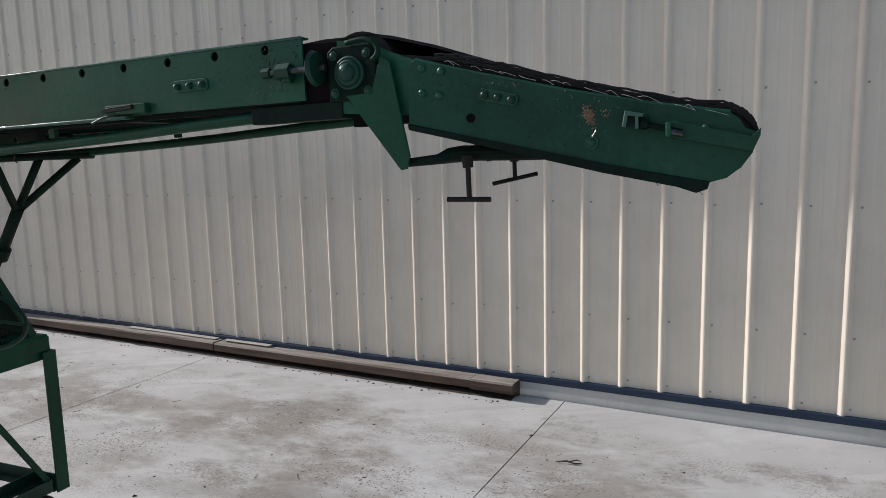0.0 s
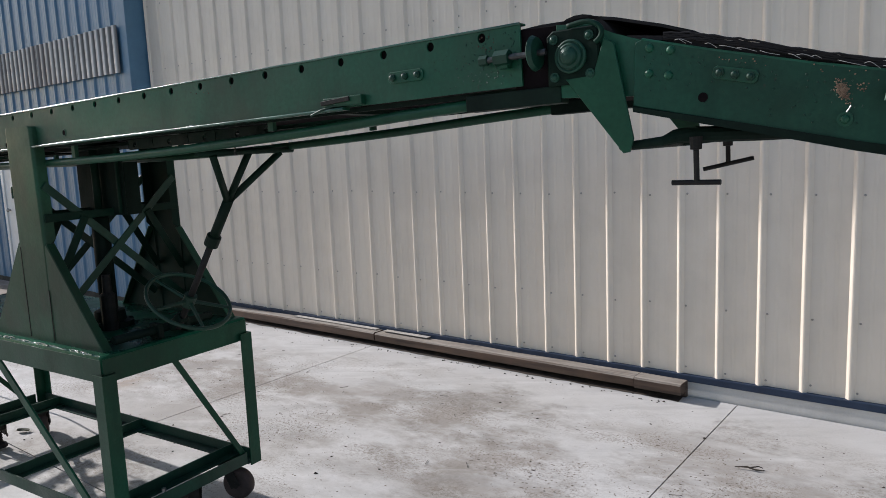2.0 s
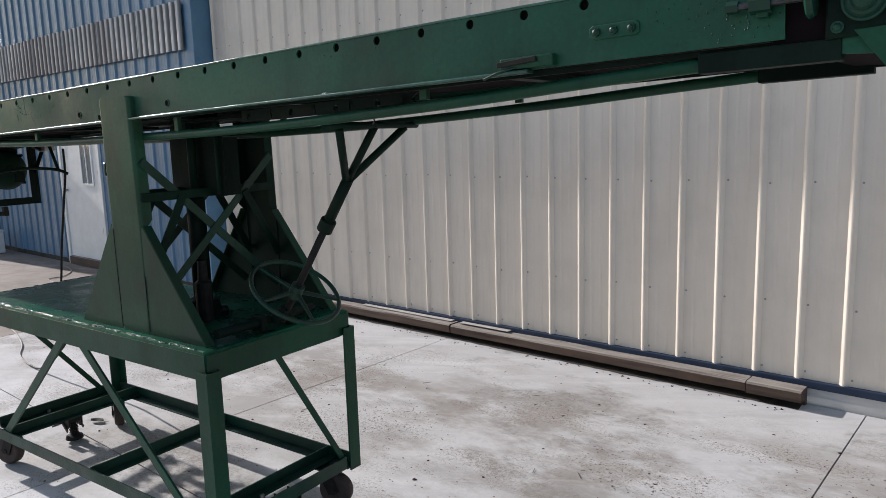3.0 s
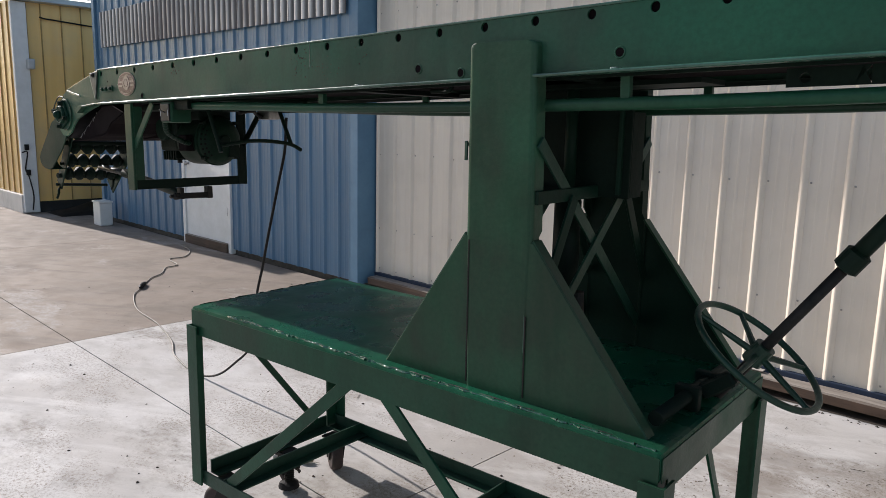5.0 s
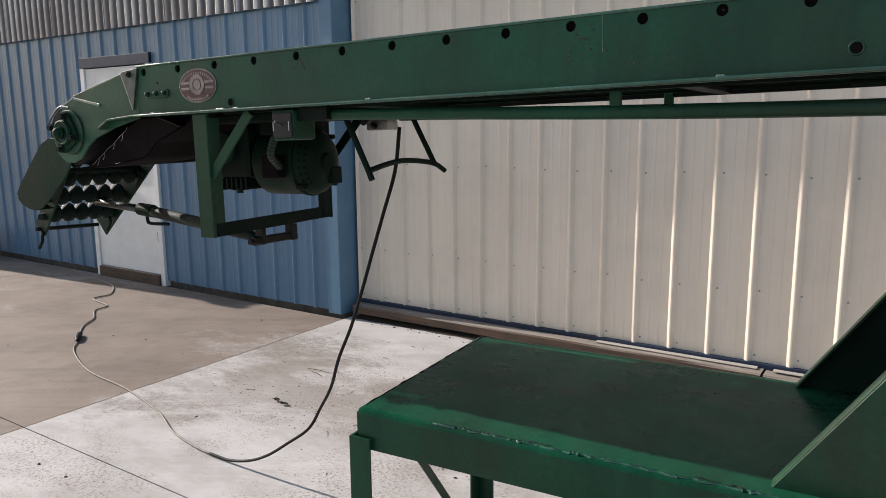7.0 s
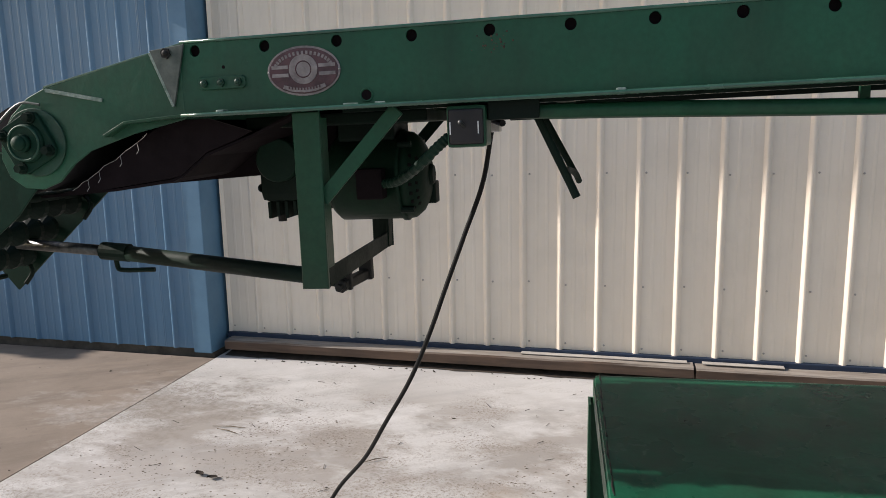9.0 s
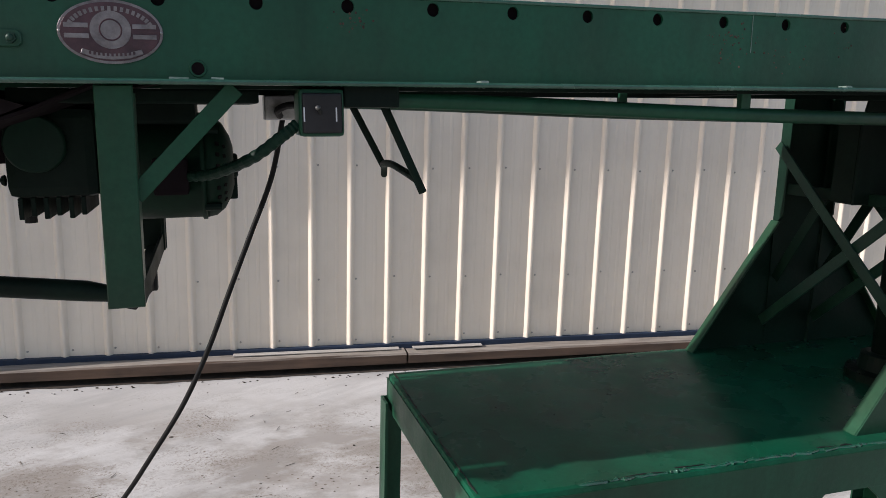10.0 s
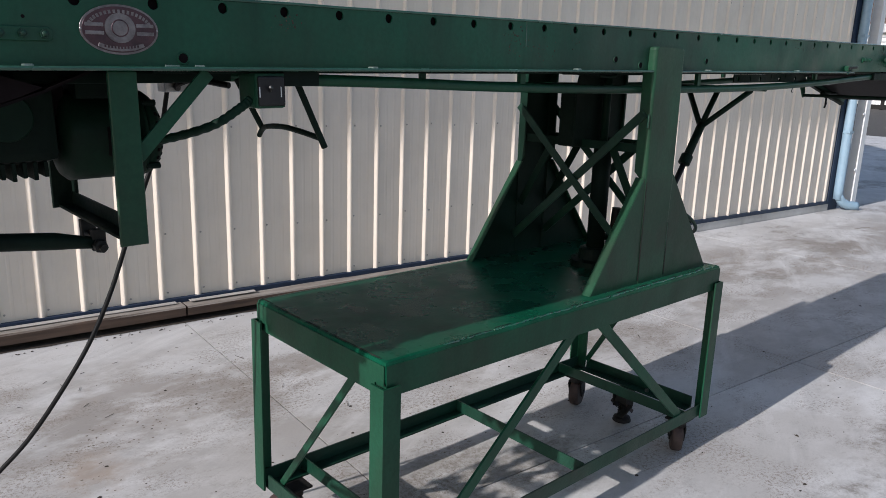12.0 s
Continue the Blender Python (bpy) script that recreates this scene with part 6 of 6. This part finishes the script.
part("rim", ring(B(), (4.657, -0.017, -0.077), NEAR, 0.034, 0.004, 28, 8), GREEN_CAST, tb)
for dx in (-0.043, 0.043):
    for dz in (-0.042, 0.042):
        part("bolt", dome(disc(B(), (4.657 + dx, -0.005, -0.077 + dz), NEAR, 0.011, 0.007, 12), (4.657 + dx, -0.011, -0.077 + dz), NEAR, 0.008, 10), GREEN_CAST, tb)
arch = [(4.650, -0.010, -0.010), (4.69, -0.012, -0.006), (4.715, -0.013, -0.012), (4.730, -0.013, -0.026), (4.729, -0.013, -0.042), (4.716, -0.013, -0.054)]
part("arch", rod(B(), smooth_path(arch, 5), 0.0062, 10), GREEN_DEEP, tb, smooth=True)
tk = part("take_up_screw", rod(B(), [(4.435, -0.022, -0.060), (4.60, -0.022, -0.060)], 0.0075, 10), STEEL_DULL, conv)
part("nut", rod(B(), [(4.425, -0.022, -0.060), (4.447, -0.022, -0.060)], 0.0125, 6), GREEN_CAST, tk)
part("nut", rod(B(), [(4.468, -0.022, -0.060), (4.506, -0.022, -0.060)], 0.019, 6), GREEN_CAST, tk)
part("disc", rod(B(), [(4.566, -0.022, -0.060), (4.570, -0.022, -0.060), (4.580, -0.022, -0.060)], [0.036, 0.041, 0.036], 22), GREEN_CAST, tk)
part("lug", block(B(), 4.478, 4.50, -0.024, -0.001, -0.085, -0.048, 0.003), GREEN_PLAIN, tk)
for y, s in ((-0.010, 1), (FAR + 0.010, -1)):
    part("hinge_arm", plate(B(), [(4.640, -0.126), (4.708, -0.126), (4.734, -0.046), (4.756, -0.060), (4.794, -0.270), (4.785, -0.299), (4.770, -0.301)], y, y + s * 0.008, 0.0015), GREEN_PLAIN, conv)
part("hinge_cross_rod", rod(B(), [(4.766, 0.0, -0.286), (4.766, FAR, -0.286)], 0.010, 12), GREEN_OLD, conv)
for y in (0.02, FAR - 0.10):
    a = part("adjuster", rod(B(), [(4.77, y, -0.286), (4.85, y, -0.280), (4.87, y + 0.02, -0.272), (4.90, y + 0.03, -0.270), (5.04, y + 0.05, -0.276), (5.16, y + 0.05, -0.282)], [0.010, 0.011, 0.016, 0.018, 0.017, 0.012], 12), GREEN_OLD, conv)
    xt, yt = (4.917, y + 0.01) if y < 0.1 else (4.888, y)
    part("tee_stem", rod(B(), [(xt, yt, -0.275), (xt, yt, -0.302), (xt, yt, -0.303), (xt, yt, -0.372 if y < 0.1 else -0.346)], [0.014, 0.012, 0.006, 0.006], 10), IRON, a)
    part("tee_bar", rod(B(), [(xt - 0.053, yt, -0.372), (xt + 0.050, yt, -0.374)] if y < 0.1 else [(xt - 0.060, yt - 0.02, -0.361), (xt + 0.060, yt + 0.02, -0.338)], 0.0058, 10), IRON, a)

NOSE_TOP = [(4.816, -0.062), (4.843, -0.070), (4.958, -0.103), (5.150, -0.154), (5.318, -0.192), (5.421, -0.211), (5.460, -0.218)]
NOSE = [(4.800, -0.080), (4.804, -0.066)] + NOSE_TOP + [(5.477, -0.231), (5.485, -0.250), (5.509, -0.258), (5.499, -0.295), (5.479, -0.322), (5.453, -0.341), (5.425, -0.348), (5.218, -0.304), (5.112, -0.278), (4.794, -0.200)]
for y, s in ((-0.004, 1), (FAR + 0.004, -1)):
    nz = part("nose_plate", plate(B(), NOSE, y, y + s * 0.007, 0.0015), GREEN_NOSE, conv)
    a, b = sorted((y - s * 0.004, y + s * 0.022))
    part("bottom_fold", plate(B(), [(4.792, -0.200), (5.047, -0.2605), (5.112, -0.2765), (5.218, -0.3030), (5.423, -0.3485), (5.419, -0.361), (5.399, -0.368), (5.364, -0.355), (5.218, -0.322), (5.047, -0.277), (4.794, -0.213)], a, b, 0.002), GREEN_OLD, nz)
    part("top_fold", rod(B(), [(x, y + s * 0.004, z) for x, z in NOSE_TOP], 0.0042, 8), GREEN, nz)
    if s > 0:
        for x, z in ((4.833, -0.082), (4.878, -0.092), (4.831, -0.135), (4.872, -0.143)):
            part("bolt", dome(B(), (x, y, z), NEAR, 0.0095, 10), GREEN, nz)
        bolted_tab(5.006, -0.157, 0.030, 3, 0.026, nz, y, -0.24, 0.0095)
        # open hole in the nose, its shaded depth coloured as a disc
        part("hole_disc", disc(B(), (4.942, y + 0.003, -0.196), NEAR, 0.010, 0.0045, 16), BELT_BROWN, nz)
        part("bolt", dome(disc(B(), (5.200, y, -0.262), NEAR, 0.014, 0.003, 20), (5.200, y - 0.003, -0.262), NEAR, 0.009, 10), GREEN, nz)
        part("cotter", rod(B(), [(5.203, y - 0.008, -0.25), (5.211, y - 0.008, -0.238)], 0.0015, 5), STEEL, nz)
        ad = part("adjuster_block", plate(B(), [(5.270, -0.203), (5.306, -0.211), (5.304, -0.218), (5.274, -0.211), (5.272, -0.236), (5.264, -0.234)], y - 0.026, y - 0.0005, 0.002), GREEN_EDGE, nz, "worn bright-edged clamp")
        part("cheek", block(B(), 5.289, 5.296, y - 0.024, y - 0.0005, -0.240, -0.214, 0.0015), GREEN_EDGE, ad)
        part("rod", rod(B(), [(5.286, y - 0.014, -0.225), (5.374, y - 0.014, -0.250)], 0.0055, 8), GREEN_OLD, ad)
        part("nut", rod(B(), [(5.300, y - 0.014, -0.229), (5.313, y - 0.014, -0.2325)], 0.011, 6), GREEN_OLD, ad)
        sl = part("slide_bar", plate(B(), [(5.348, -0.231), (5.362, -0.229), (5.496, -0.266), (5.513, -0.250), (5.512, -0.264), (5.499, -0.293), (5.350, -0.258)], y - 0.012, y - 0.0008, 0.0015), GREEN_NOSE, nz)
        part("slide_cheek", block(B(), 5.346, 5.356, y - 0.028, y - 0.0125, -0.258, -0.230, 0.003), GREEN, sl)
        part("pin", rod(B(), [(5.352, y - 0.020, -0.248), (5.378, y - 0.020, -0.254)], 0.006, 8), STEEL_DULL, sl)
        part("bolt", dome(B(), (5.417, y - 0.001, -0.246), NEAR, 0.009, 10), GREEN, sl)
        bm = B()
        for i in range(300):
            u = random.gauss(0, 1)
            dome(bm, (5.196 + 0.0055 * u + random.gauss(0, 0.002), y + 0.0003, -0.209 - 0.004 * u + random.gauss(0, 0.008)), NEAR, random.uniform(0.0008, 0.0020), 6)
        for i in range(14):
            dome(bm, (random.gauss(5.225, 0.006), y - 0.0002, random.gauss(-0.207, 0.005)), NEAR, random.uniform(0.001, 0.002), 6)
        for i in range(22):
            u = random.random()
            dome(bm, (4.958 + 0.3 * u, y - 0.0002, -0.112 - 0.075 * u + random.gauss(0, 0.006)), NEAR, random.uniform(0.0008, 0.0018), 6)
        part("rust_scab", bm, RUST, nz, kind="stuff")
# nose belt: upper run, wrapped round the small end roller
up = [(4.78, -0.046), (4.86, -0.058), (4.914, -0.066), (4.974, -0.082), (5.055, -0.104), (5.133, -0.130), (5.223, -0.154), (5.366, -0.190), (5.447, -0.203), (5.480, -0.218), (5.500, -0.240), (5.508, -0.262)]
side = [(x, z - 0.006) for x, z in up[1:10]] + [(5.440, -0.250), (5.30, -0.215), (5.00, -0.135), (4.86, -0.095)]
part("belt_side", plate(B(), side, 0.014, 0.020, 0), RUBBER, conv)
part("nose_belt", plate(B(), up + [(x - 0.004, z - 0.009) for x, z in up[::-1]], 0.012, FAR - 0.012, 0), RUBBER, conv)
lo = [(4.742, -0.150), (4.804, -0.170), (5.421, -0.318), (5.472, -0.312)]
part("nose_return_belt", plate(B(), lo + [(x, z - 0.007) for x, z in lo[::-1]], 0.012, FAR - 0.012, 0), RUBBER, conv)
part("nose_roller", rod(B(), [(5.452, 0.012, -0.258), (5.452, FAR - 0.012, -0.258)], 0.048, 22), IRON, conv, smooth=True)
# layered belt edge and frayed threads along the nose
bm = B()
for dz in (-0.003, 0.001, 0.005, 0.009):
    pts = [(v.x, 0.006, v.y - 0.004 + dz + random.uniform(-0.0015, 0.0015)) for v in smooth_path([(a, b, 0) for a, b in up[1:]], 6)]
    rod(bm, pts, 0.0024, 6)
part("belt_edge", bm, RUBBER, conv)
bm = B()
for i in range(16):
    x = 4.866 + 0.55 * i / 15 + random.uniform(-0.02, 0.02)
    z = -0.067 - (x - 4.866) * 0.262
    l = random.uniform(0.015, 0.05)
    rod(bm, smooth_path([(x, -0.002, z), (x + l * 0.4, -0.006, z - l * 0.10 + random.uniform(-0.004, 0.005)), (x + l, -0.005, z - l * 0.27 - random.uniform(0.0, 0.006))], 3), 0.0005, 5)
for x, z in ((5.323, -0.330), (5.405, -0.350)):
    rod(bm, [(x, -0.004, z), (x - 0.002, -0.004, z - 0.012), (x + 0.006, -0.004, z - 0.022)], 0.0012, 5)
part("frayed_threads", bm, THREAD, conv, kind="stuff")
# bubbles and runs in the thick old paint near the hinge
bm = B()
for i in range(130):
    dome(bm, (4.52 - abs(random.gauss(0, 0.11)), 0.0004, random.uniform(-0.12, 0.008)), NEAR, random.uniform(0.0008, 0.0026), 6)
for i in range(110):
    u = random.random() ** 1.4
    dome(bm, (4.82 + 0.42 * u, -0.0037, -0.075 - 0.245 * u - 0.10 * random.random() + 0.12 * u), NEAR, random.uniform(0.0007, 0.0024), 6)
part("paint_bubbles", bm, GREEN_CAST, conv, kind="stuff")
part("hanging_wire", rod(B(), smooth_path([(3.43, 0.05, -0.20), (3.435, 0.05, -0.214), (3.428, 0.05, -0.222), (3.44, 0.05, -0.232)], 4), 0.002, 6), IRON, conv)

# ---- power lead hanging from the outlet box to the ground ----
lead2 = thing("power_cord", label="black power cord hanging from the conveyor to the ground", category="cord")
hang = [(-5.047, 1.812, 1.600), (-5.076, 1.820, 1.450), (-5.131, 1.820, 1.300), (-5.187, 1.820, 1.150), (-5.242, 1.820, 1.000), (-5.309, 1.830, 0.850), (-5.397, 1.850, 0.700), (-5.489, 1.900, 0.550), (-5.596, 1.945, 0.420), (-5.683, 1.955, 0.300), (-5.814, 1.950, 0.200), (-5.945, 1.945, 0.110), (-6.074, 1.945, 0.050), (-6.220, 1.945, 0.014), (-6.358, 1.946, 0.012)]
part("cable", rod(B(), smooth_path(hang, 8), 0.0068, 10), CORD, lead2, smooth=True)
